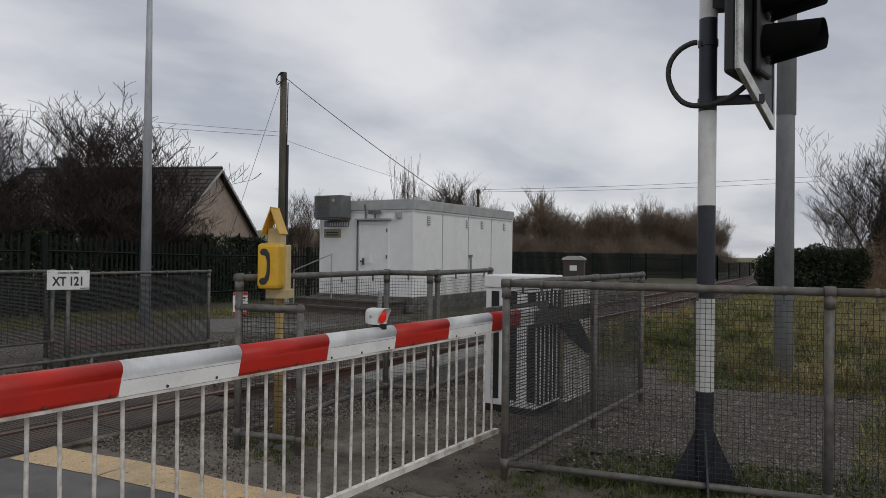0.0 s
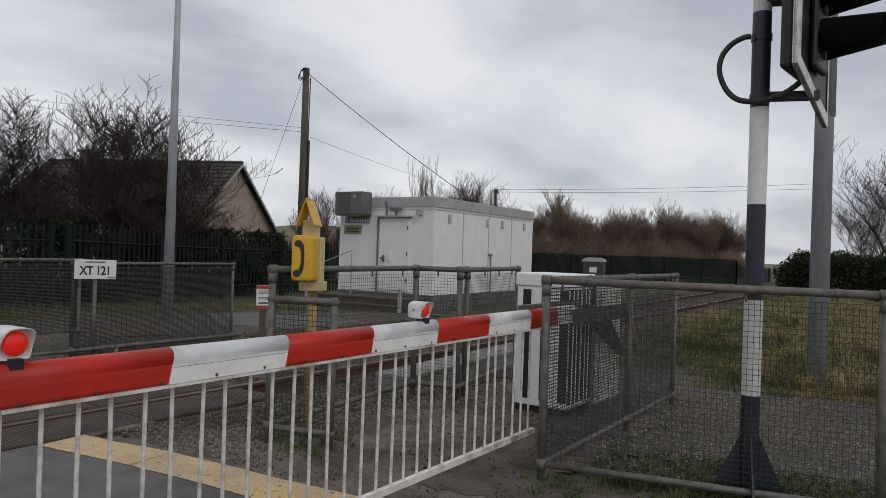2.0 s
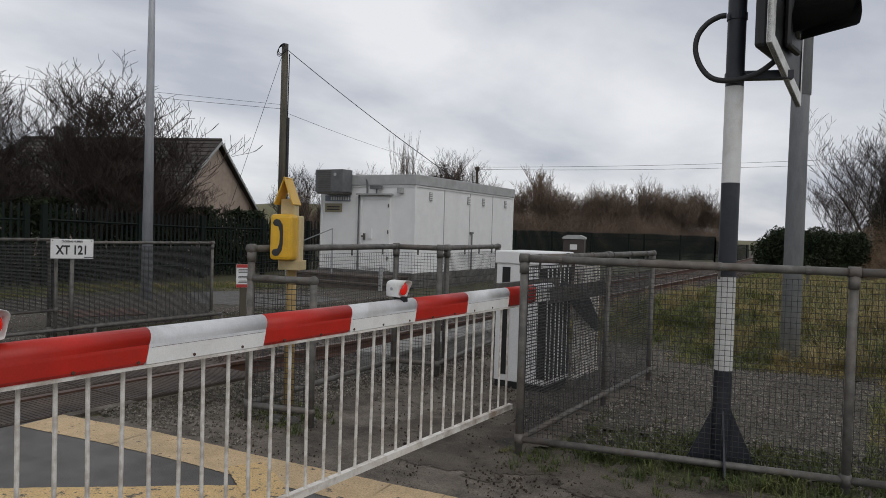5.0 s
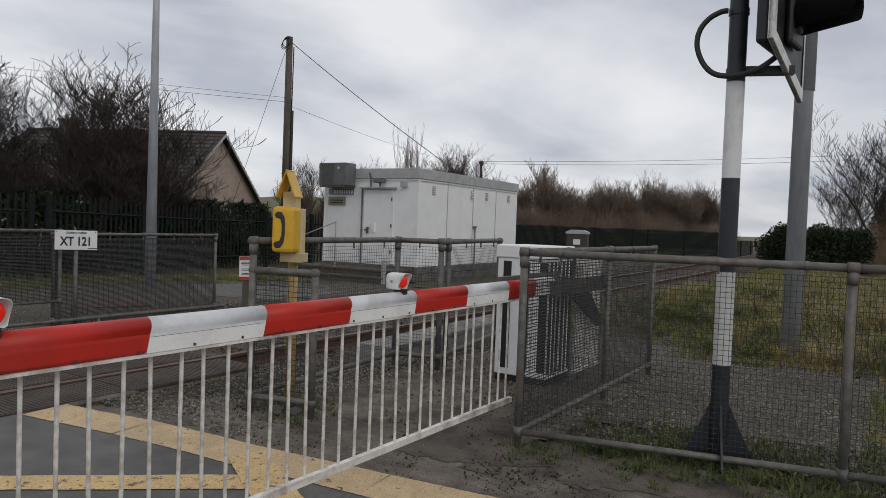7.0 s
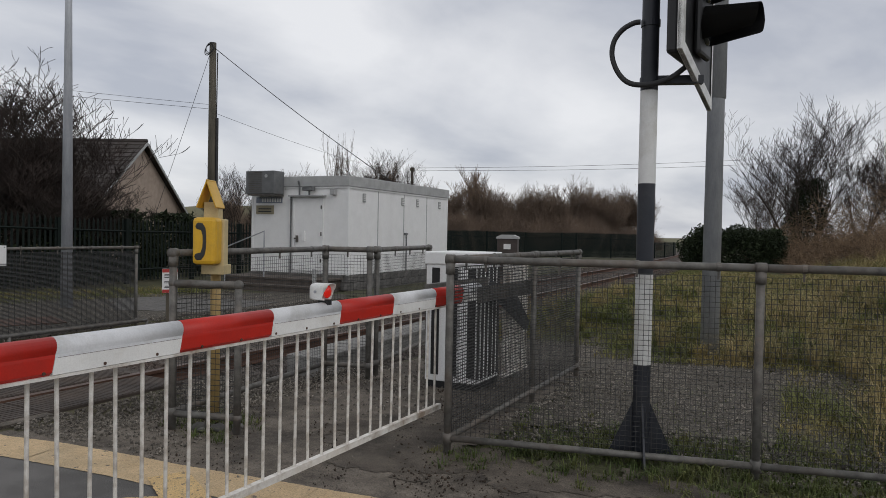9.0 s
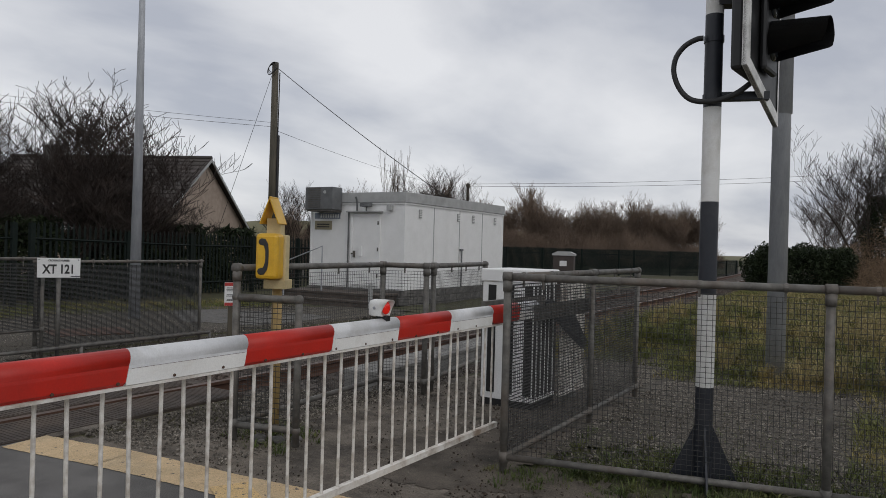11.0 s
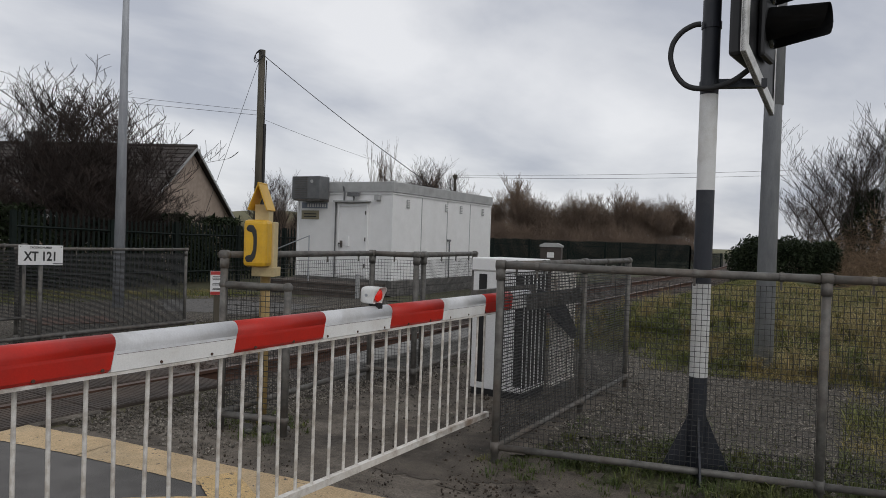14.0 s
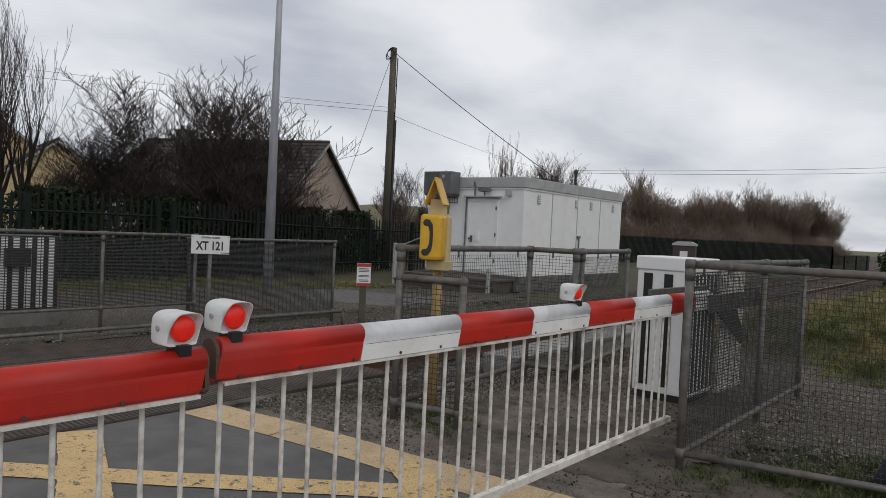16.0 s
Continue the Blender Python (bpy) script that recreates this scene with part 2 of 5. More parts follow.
M["weed"] = mat("weed_leaf", (0.045, 0.070, 0.015), (0.085, 0.105, 0.026), 3, 0.8, 0, 0, stain=(0.17, 0.14, 0.05), stain_scale=2.5, stain_amt=0.6, coords="World", island=0.5)
M["dirt"] = mat("trodden_dirt", (0.075, 0.062, 0.048), (0.135, 0.113, 0.09), 5, 0.95, 0, 0.9, 110, (0.024, 0.02, 0.015), 2.4, 0.9, "World", grain=0.45)
M["soil"] = mat("soil", (0.055, 0.05, 0.024), (0.045, 0.05, 0.018), 2.5, 0.95, 0, 0.6, 60, (0.085, 0.068, 0.034), 0.5, 0.7, "World", grain=0.5)
M["gravelbed"] = mat("gravel_bed", (0.11, 0.096, 0.077), (0.027, 0.023, 0.018), 48, 0.92, 0, 0.9, 110, (0.09, 0.08, 0.06), 0.9, 0.5, "World")
M["ballastbed"] = mat("ballast_bed", (0.085, 0.068, 0.058), (0.025, 0.02, 0.017), 18, 0.95, 0, 0.9, 60, (0.09, 0.055, 0.035), 0.5, 0.6, "World")
M["rim"] = mat("worn_rim", (0.80, 0.80, 0.78), (0.66, 0.66, 0.64), 9, 0.6, 0, 0.05, 90, (0.16, 0.15, 0.14), 6, 0.6)
M["brownbox"] = mat("brown_cabinet", (0.06, 0.045, 0.04), (0.045, 0.035, 0.03), 4, 0.6, 0, 0.05)

_p = M["lens"].node_tree.nodes["Principled BSDF"]
_p.inputs["Emission Color"].default_value, _p.inputs["Emission Strength"].default_value = (1.0, 0.03, 0.015, 1), 0.16


def worn_paint(name, a, b, dirt, chip_from):
    """Thick road paint: dusty variation, and flakes missing down to the tarmac."""
    m = mat(name, a, b, 5, 0.8, 0, 0.8, 130, dirt, 1.6, 0.6, "World", grain=0.25)
    n, l = m.node_tree.nodes, m.node_tree.links
    p = n["Principled BSDF"]
    old = p.inputs["Base Color"].links[0].from_socket
    pos = n.new("ShaderNodeNewGeometry").outputs["Position"]
    fac = None
    for scale, detail, lo in ((16, 8, chip_from), (60, 4, chip_from + 0.03)):
        t = n.new("ShaderNodeTexNoise")
        t.inputs["Scale"].default_value, t.inputs["Detail"].default_value, t.inputs["Roughness"].default_value = scale, detail, 0.7
        l.new(pos, t.inputs["Vector"])
        r = n.new("ShaderNodeMapRange")
        r.inputs["From Min"].default_value, r.inputs["From Max"].default_value = lo, lo + 0.035
        l.new(t.outputs[0], r.inputs["Value"])
        if fac is None:
            fac = r.outputs[0]
        else:
            k = n.new("ShaderNodeMath")
            k.operation = "MAXIMUM"
            l.new(fac, k.inputs[0])
            l.new(r.outputs[0], k.inputs[1])
            fac = k.outputs[0]
    x = n.new("ShaderNodeMix")
    x.data_type = "RGBA"
    l.new(fac, x.inputs[0])
    l.new(old, x.inputs[6])
    x.inputs[7].default_value = (0.12, 0.105, 0.088, 1)
    l.new(x.outputs[2], p.inputs["Base Color"])
    return m


M["yline"] = worn_paint("dusty_road_paint", (0.64, 0.475, 0.28), (0.53, 0.385, 0.22), (0.36, 0.29, 0.19), 0.605)
M["yline_bright"] = worn_paint("yellow_road_paint", (0.72, 0.505, 0.235), (0.62, 0.43, 0.205), (0.48, 0.36, 0.20), 0.575)

# ---- mesh helpers ----
def link(name, bm, material, parent=None, label="", smooth=False):
    me = bpy.data.meshes.new(name)
    bm.normal_update()
    bm.to_mesh(me)
    bm.free()
    return link_mesh(name, me, material, parent, label, smooth)


def link_mesh(name, me, material, parent=None, label="", smooth=False):
    if not me.materials:
        me.materials.append(M[material])
    if smooth:
        for p in me.polygons:
            p.use_smooth = True
    ob = new(name, me)
    if parent is not None:
        ob.parent = parent
    if label:
        tagged(ob, label)
    return ob


part = link


def thing(name, label, category, x=0, y=0, z=0, rz=0, group="", kind=""):
    ob = new(name)
    ob.empty_display_size = 0.1
    ob.matrix_basis = pose(x, y, z, 0, 0, rz)
    return tagged(ob, label, category, group, kind)


def box(bm, x0, x1, y0, y1, z0, z1, bevel=0.0, m=None):
    mm = Matrix.Translation(((x0 + x1) / 2, (y0 + y1) / 2, (z0 + z1) / 2)) @ Matrix.Diagonal((x1 - x0, y1 - y0, z1 - z0, 1))
    r = bmesh.ops.create_cube(bm, size=1.0, matrix=mm)
    vs = r["verts"]
    if bevel:
        es = list({e for v in vs for e in v.link_edges})
        rb = bmesh.ops.bevel(bm, geom=es, offset=bevel, segments=2, affect="EDGES", profile=0.5)
        vs = list({v for f in rb["faces"] for v in f.verts} | {v for v in vs if v.is_valid})
    if m is not None:
        bmesh.ops.transform(bm, matrix=m, verts=vs)
    return bm


def cyl(bm, p0, p1, r0, r1=None, seg=12, caps=True):
    p0, p1 = Vector(p0), Vector(p1)
    d = p1 - p0
    r1 = r0 if r1 is None else r1
    mm = Matrix.Translation((p0 + p1) / 2) @ d.to_track_quat("Z", "Y").to_matrix().to_4x4()
    bmesh.ops.create_cone(bm, cap_ends=caps, segments=seg, radius1=r0, radius2=r1, depth=d.length, matrix=mm)
    return bm


def tube(bm, pts, r, seg=8):
    """A tube swept along points."""
    pts = [Vector(p) for p in pts]
    rings, u = [], None
    for i, p in enumerate(pts):
        d = (pts[min(i + 1, len(pts) - 1)] - pts[max(i - 1, 0)]).normalized()
        if u is None:
            u = d.cross(Vector((0, 0, 1)) if abs(d.z) < 0.9 else Vector((1, 0, 0)))
        u = (u - d * u.dot(d)).normalized()
        v = d.cross(u).normalized()
        rr = r if not isinstance(r, (list, tuple)) else r[i]
        rings.append([bm.verts.new(p + rr * (math.cos(2 * math.pi * k / seg) * u + math.sin(2 * math.pi * k / seg) * v)) for k in range(seg)])
    for a, b in zip(rings, rings[1:]):
        for k in range(seg):
            bm.faces.new((a[k], a[(k + 1) % seg], b[(k + 1) % seg], b[k]))
    bm.faces.new(rings[0][::-1])
    bm.faces.new(rings[-1])
    bmesh.ops.recalc_face_normals(bm, faces=bm.faces[:])
    return bm


def spline(pts, k):
    """Points along a smooth curve through pts."""
    pts = [Vector(p) for p in pts]
    out = []
    for i in range(len(pts) - 1):
        a, b, c, d = pts[max(i - 1, 0)], pts[i], pts[i + 1], pts[min(i + 2, len(pts) - 1)]
        for j in range(k):
            t = j / k
            out.append(0.5 * ((2 * b) + (c - a) * t + (2 * a - 5 * b + 4 * c - d) * t * t + (3 * b - a - 3 * c + d) * t ** 3))
    return out + [pts[-1]]


def prism(bm, profile, axis, a, b):
    """A profile of (u, v) pairs extruded along axis from a to b. axis y: (x, z); axis x: (y, z); axis z: (x, y)."""
    def at(u, v, w):
        return {"x": (w, u, v), "y": (u, w, v), "z": (u, v, w)}[axis]
    r0 = [bm.verts.new(at(u, v, a)) for u, v in profile]
    r1 = [bm.verts.new(at(u, v, b)) for u, v in profile]
    k = len(profile)
    for i in range(k):
        bm.faces.new((r0[i], r0[(i + 1) % k], r1[(i + 1) % k], r1[i]))
    bm.faces.new(r0[::-1])
    bm.faces.new(r1)
    bmesh.ops.recalc_face_normals(bm, faces=bm.faces[:])
    return bm


def rods_mesh(name, segs, sides=4):
    """One mesh of many thin straight rods: rows of (p0, p1, r0, r1)."""
    s = np.array([[*a, *b, r, q] for a, b, r, q in segs], dtype=float)
    p0, p1, r0, r1 = s[:, :3], s[:, 3:6], s[:, 6:7], s[:, 7:8]
    d = p1 - p0
    d /= np.linalg.norm(d, axis=1, keepdims=True) + 1e-9
    ref = np.where(np.abs(d[:, 2:3]) < 0.9, np.array([[0, 0, 1.0]]), np.array([[1.0, 0, 0]]))
    u = np.cross(d, ref)
    u /= np.linalg.norm(u, axis=1, keepdims=True)
    v = np.cross(d, u)
    vs = []
    for k in range(sides):
        c, si = math.cos(2 * math.pi * k / sides), math.sin(2 * math.pi * k / sides)
        vs += [p0 + r0 * (c * u + si * v), p1 + r1 * (c * u + si * v)]
    verts = np.stack(vs, 1).reshape(-1, 3)
    faces = []
    for k in range(sides):
        a, b = 2 * k, 2 * ((k + 1) % sides)
        faces.append(np.array([a, b, b + 1, a + 1]))
    faces = (np.arange(len(s))[:, None, None] * 2 * sides + np.array(faces)[None]).reshape(-1, 4)
    me = bpy.data.meshes.new(name)
    me.vertices.add(len(verts))
    me.vertices.foreach_set("co", verts.ravel())
    me.loops.add(faces.size)
    me.loops.foreach_set("vertex_index", faces.ravel().astype(np.int32))
    me.polygons.add(len(faces))
    me.polygons.foreach_set("loop_start", np.arange(0, faces.size, 4, dtype=np.int32))
    me.update(calc_edges=True)
    me.validate()
    return me


def tris_mesh(name, tri):
    """One mesh of loose triangles, shape (n, 3, 3)."""
    me = bpy.data.meshes.new(name)
    k = len(tri)
    me.vertices.add(3 * k)
    me.vertices.foreach_set("co", tri.reshape(-1))
    me.loops.add(3 * k)
    me.loops.foreach_set("vertex_index", np.arange(3 * k, dtype=np.int32))
    me.polygons.add(k)
    me.polygons.foreach_set("loop_start", np.arange(0, 3 * k, 3, dtype=np.int32))
    me.update(calc_edges=True)
    return me


def text_part(words, size, material, parent, m, name="lettering"):
    cu = bpy.data.curves.new(name, "FONT")
    cu.offset = 0.032 * size
    cu.body, cu.size, cu.align_x, cu.align_y, cu.extrude = words, size, "CENTER", "CENTER", 0.0008
    tmp = bpy.data.objects.new(name, cu)
    scene.collection.objects.link(tmp)
    me = bpy.data.meshes.new_from_object(tmp.evaluated_get(bpy.context.evaluated_depsgraph_get()))
    bpy.data.objects.remove(tmp)
    me.materials.clear()
    ob = link_mesh(name, me, material, parent)
    ob.matrix_basis = m
    return ob


def smooth01(v, a, b):
    t = np.clip((np.asarray(v, dtype=float) - a) / (b - a), 0, 1)
    return t * t * (3 - 2 * t)


def track_x(y):
    """The middle of the single track, which bends away in the distance."""
    return -6.55 - 0.0008 * max(0.0, y - 5) ** 2


def ground_z(x, y):
    """The lie of the land: a bank to the right, a low mound before the track, a dip by the hut."""
    x, y = np.asarray(x, dtype=float), np.asarray(y, dtype=float)
    bank = 1.15 * smooth01(x, -2.0, 3.5) * smooth01(y, 6.5, 13.0)
    tx = -6.55 - 0.0008 * np.maximum(0, y - 5) ** 2
    mound = 0.30 * smooth01(x - tx, 2.3, 3.2) * (1 - smooth01(x - tx, 4.5, 6.5)) * smooth01(y, 9.0, 11.0)
    bed = -0.42 * (1 - smooth01(np.abs(x - tx), 2.0, 2.5)) * (smooth01(y, 4.5, 5.0) + smooth01(-y, 3.5, 4.0))
    dip = -0.10 * smooth01(-x, 8.5, 10.0) * smooth01(y, 8, 12)
    wob = 0.02 * np.sin(1.7 * x + 0.6 * y) * np.sin(1.3 * y - 0.4 * x) * smooth01(np.hypot(x, y - 2), 5.5, 8)
    foot = 0.075 * np.exp(-((x + 0.84) ** 2 + (y - 4.75) ** 2) / 0.5)
    return bank + mound + dip + bed + wob + foot


# ---- ground, road, track ----
def grid_sheet(name, xs, ys, lift, material, label, category, inside=None, zf=ground_z):
    xs, ys = np.asarray(xs), np.asarray(ys)
    X, Y = np.meshgrid(xs, ys)
    Z = zf(X, Y) + lift
    nx = len(xs)
    verts = np.stack([X, Y, Z], -1).reshape(-1, 3)
    faces = []
    for j in range(len(ys) - 1):
        for i in range(nx - 1):
            if inside is None or inside((xs[i] + xs[i + 1]) / 2, (ys[j] + ys[j + 1]) / 2):
                a = j * nx + i
                faces.append((a, a + 1, a + 1 + nx, a + nx))
    me = bpy.data.meshes.new(name)
    me.from_pydata(verts.tolist(), [], faces)
    me.validate()
    ob = link_mesh(name, me, material, None, "", True)
    return tagged(ob, label, category, kind="structure")


def inside_poly(x, y, poly):
    hit = False
    for (x0, y0), (x1, y1) in zip(poly, poly[1:] + poly[:1]):
        if (y0 > y) != (y1 > y) and x < x0 + (y - y0) / (y1 - y0) * (x1 - x0):
            hit = not hit
    return hit


def patch(name, outline, lift, material, label, category, step=0.12, rough_edge=0.08, seed=1):
    """A sheet over the ground, in small cells, with a ragged outline."""
    px, py = [q[0] for q in outline], [q[1] for q in outline]
    gx = np.arange(min(px) - 0.3, max(px) + 0.3, step)
    gy = np.arange(min(py) - 0.3, max(py) + 0.3, step)

    def inside(x, y):
        q = noise.noise_vector(Vector((x * 1.7, y * 1.7, seed * 7.1))) + 0.6 * noise.noise_vector(Vector((x * 6, y * 6, seed * 3.3)))
        return inside_poly(x + q.x * rough_edge, y + q.y * rough_edge, outline)

    return grid_sheet(name, gx, gy, lift, material, label, category, inside)


def plate(name, outline, lift, material, label, category):
    """A flat sheet with clean straight edges."""
    bm = bmesh.new()
    f = bm.faces.new([bm.verts.new((x, y, lift)) for x, y in outline])
    bm.normal_update()
    if f.normal.z < 0:
        f.normal_flip()
    return tagged(link(name, bm, material), label, category, kind="structure")


xs = np.concatenate([[-700, -400, -220, -120, -70, -45], np.arange(-30, 14.01, 0.5), [18, 25, 40, 70, 130, 260, 500, 700]])
ys = np.concatenate([[-300, -120, -50, -25, -14], np.arange(-8, 40.01, 0.5), [44, 50, 58, 68, 80, 100, 130, 180, 260, 400, 700]])
grid_sheet("ground", xs, ys, -0.02, "soil", "rough ground of soil and worn winter grass", "ground")

plate("road", [(-5.08, -3.4), (14, -3.4), (14, 4.2), (4.0, 3.9), (0.5, 3.25), (-1.9, 3.08), (-2.9, 3.02), (-4.3, 2.88), (-5.08, 2.72)], 0.0, "asphalt", "dark grey asphalt road up to the level crossing", "road")
plate("road_far", [(-8.35, -3.4), (-30, -3.4), (-30, 1.4), (-8.35, 2.0)], 0.0, "asphalt", "dark grey asphalt road beyond the track", "road")
patch("apron", [(-4.9, 2.75), (-2.9, 2.98), (-1.9, 3.04), (0.5, 3.2), (4.0, 3.8), (4.0, 4.3), (0.2, 4.0), (-1.6, 4.0), (-1.95, 4.3), (-1.95, 7.4), (-3.7, 7.6), (-4.2, 5.7), (-4.25, 3.9), (-4.8, 3.3)], -0.004, "apron", "dirty worn tarmac beside the road", "pavement", 0.1, 0.10)
patch("dirt_strip", [(-3.0, 4.2), (-2.6, 3.7), (-1.9, 3.62), (0.2, 3.75), (3.0, 4.15), (3.0, 4.45), (0.2, 4.0), (-1.9, 4.25), (-2.0, 7.2), (-3.0, 7.3), (-2.7, 5.4)], 0.0, "dirt", "dark trodden dirt and leaf mould by the fence", "ground", 0.028, 0.24, 6)
patch("gravel_path", [(-1.9, 5.0), (-0.4, 5.3), (0.5, 5.6), (0.9, 6.4), (0.3, 7.7), (-0.8, 8.7), (-2.6, 9.3), (-3.6, 8.6), (-3.6, 7.5), (-1.9, 7.2)], 0.004, "gravelbed", "grey gravel path behind the fence", "pavement", 0.12, 0.35, 3)
patch("gravel_verge", [(-8.3, 1.9), (-8.4, 9.5), (-9.6, 14.0), (-11.4, 14.0), (-13.6, 11.0), (-13.4, 5.5), (-13.0, 2.0)], 0.006, "gravelbed", "grey gravel yard beyond the track", "pavement", 0.2, 0.4, 4)
patch("concrete_path", [(-10.6, 8.2), (-9.1, 8.6), (-9.9, 11.6), (-12.6, 11.0), (-12.4, 9.4)], 0.012, "block", "worn concrete path to the hut", "pavement", 0.12, 0.05, 5)


def band(name, pts, half, lift, label, seed, material="yline"):
    """A worn painted line along points."""
    rnd = random.Random(seed)
    bm = bmesh.new()
    left, right = [], []
    for (x0, y0), (x1, y1) in zip(pts, pts[1:]):
        d = Vector((x1 - x0, y1 - y0, 0))
        nn = Vector((-d.y, d.x, 0)).normalized()
        k = max(2, int(d.length / 0.025))
        for i in range(k + 1):
            p = Vector((x0, y0, lift)) + d * (i / k)
            wl, wr = (0.014 * noise.noise(Vector((p.x * 2.2, p.y * 2.2, seed + q))) + rnd.uniform(-0.003, 0.003) for q in (0.3, 5.7))
            left.append(bm.verts.new(p + nn * (half + wl)))
            right.append(bm.verts.new(p - nn * (half + wr)))
    for i in range(len(left) - 1):
        f = bm.faces.new((right[i], right[i + 1], left[i + 1], left[i]))
    bm.normal_update()
    for f in bm.faces:
        if f.normal.z < 0:
            f.normal_flip()
    return tagged(link(name, bm, material), label, "road marking", kind="structure")


band("edge_line", [(-5.06, 2.62), (-4.2, 2.765), (-3.2, 2.855), (-2.3, 2.95), (-1.52, 3.06)], 0.172, 0.004, "dusty worn yellow road edge line", 1)
band("hatch_line", [(-2.72, 2.66), (-5.05, 0.76)], 0.105, 0.006, "worn yellow hatching line on the road", 2, "yline_bright")
band("hatch_line", [(-5.02, 1.74), (-1.4, 0.28)], 0.125, 0.008, "chipped bright yellow hatching line on the road", 3, "yline_bright")
band("hatch_line", [(-3.2, 2.84), (-2.69, 2.56), (-0.6, 1.40)], 0.115, 0.010, "worn yellow hatching line on the road", 4, "yline_bright")
band("hatch_line", [(-1.62, 3.02), (-0.2, 2.25)], 0.115, 0.012, "worn yellow hatching line on the road", 5, "yline_bright")


def build_crossing():
    # ribbed panels between and beside the rails
    rib = 0.038
    for x0, x1 in ((-5.66, -5.10), (-7.26, -5.84), (-8.35, -7.44)):
        for j in range(6):
            y0 = -3.4 + j * 1.35
            bm = bmesh.new()
            box(bm, x0, x1, y0 + 0.006, y0 + 1.344, -0.1, 0.004)
            k = int(1.33 / rib)
            for i in range(k):
                yy = y0 + 0.014 + i * rib
                box(bm, x0 + 0.01, x1 - 0.01, yy, yy + rib * 0.7, 0.004, 0.009)
            part("panel", bm, "rubber", crossing)
    bm = bmesh.new()
    box(bm, -5.10, -5.0, 2.80, 3.35, -0.1, 0.006)
    part("kerb", bm, "apron", crossing, "worn concrete edging kerb")


crossing = thing("crossing_deck", "brown ribbed rubber panels between the rails", "crossing", kind="structure")
build_crossing()


def build_track():
    ys_all = [-30, -12, -4] + [4.6 + 1.5 * i for i in range(70)]
    for side, nm in ((0.8, "rail"), (-0.8, "rail")):
        bm = bmesh.new()
        prof = [(-0.07, 0), (0.07, 0), (0.07, 0.012), (0.012, 0.03), (0.012, 0.10), (0.036, 0.115), (0.036, 0.145), (-0.036, 0.145), (-0.036, 0.115), (-0.012, 0.10), (-0.012, 0.03), (-0.07, 0.012)]
        rings = []
        for y in ys_all:
            rings.append([bm.verts.new((track_x(y) + side + u, y, v - 0.135)) for u, v in prof])
        k = len(prof)
        for a, b in zip(rings, rings[1:]):
            for i in range(k):
                f = bm.faces.new((a[i], a[(i + 1) % k], b[(i + 1) % k], b[i]))
                f.material_index = 1 if i == 6 else 0
        bmesh.ops.recalc_face_normals(bm, faces=bm.faces[:])
        ob = part(nm, bm, "rail", track)
        ob.data.materials.append(M["railtop"])
    # sleepers
    bm = bmesh.new()
    box(bm, -1.3, 1.3, -0.125, 0.125, -0.22, -0.135, 0.01)
    first = part("sleeper", bm, "sleeper", track)
    first.location = (track_x(5.2), 5.2, 0)
    for i in range(1, 90):
        ob = new("sleeper", first.data)
        ob.parent = track
        y = 5.2 + 0.66 * i
        ob.location = (track_x(y), y, 0)
        ob.rotation_euler.z = 0.0016 * max(0, y - 5)
    # ballast bed
    bm = bmesh.new()
    rings = []
    for y in ys_all[3:]:
        c = track_x(y)
        rings.append([bm.verts.new((c + u, y, v)) for u, v in ((-2.7, -0.3), (-1.9, -0.15), (-0.9, -0.165), (0.9, -0.165), (1.9, -0.14), (2.7, -0.3))])
    for a, b in zip(rings, rings[1:]):
        for i in range(5):
            bm.faces.new((a[i], a[i + 1], b[i + 1], b[i]))
    bmesh.ops.recalc_face_normals(bm, faces=bm.faces[:])
    for f in bm.faces:
        if f.normal.z < 0:
            f.normal_flip()
    part("ballast_bed", bm, "ballastbed", track, "brown stone ballast")


track = thing("railway_track", "single railway track with rusty rails on ballast", "railway", kind="structure")
build_track()


# ---- tube fences ----
def wire_panel(parent, a, b, z0, z1, step=0.0375, step_z=0.0375, r=0.0025, across=1.0):
    a, b = Vector((*a, 0)), Vector((*b, 0))
    length = (b - a).length
    d = (b - a) / length
    segs = []
    k = int(length / step)
    for i in range(k + 1):
        p = a + d * (i * length / k)
        segs.append(((p.x, p.y, z0), (p.x, p.y, z1), r, r))
    k = int((z1 - z0) / step_z)
    for i in range(k + 1):
        z = z0 + (z1 - z0) * i / k
        segs.append(((a.x, a.y, z), (b.x, b.y, z), r * across, r * across))
    ob = link_mesh("wire_mesh", rods_mesh("wire_mesh", segs), "wire", parent, "square welded wire mesh infill")
    return ob


def bevel_tube(name, p0, p1, r, parent, seg=14):
    bm = bmesh.new()
    cyl(bm, p0, p1, r, r, seg)
    return part(name, bm, "galv", parent, "", True)


def elbow(parent, p, r=0.034):
    bm = bmesh.new()
    bmesh.ops.create_uvsphere(bm, u_segments=14, v_segments=8, radius=r, matrix=Matrix.Translation(p))
    return part("elbow", bm, "galv", parent, "", True)


def collar(parent, p, axis, r=0.033, length=0.07):
    bm = bmesh.new()
    q = Vector(axis).normalized() * length / 2
    cyl(bm, Vector(p) - q, Vector(p) + q, r, r, 14)
    return part("coupling", bm, "galv", parent, "", True)


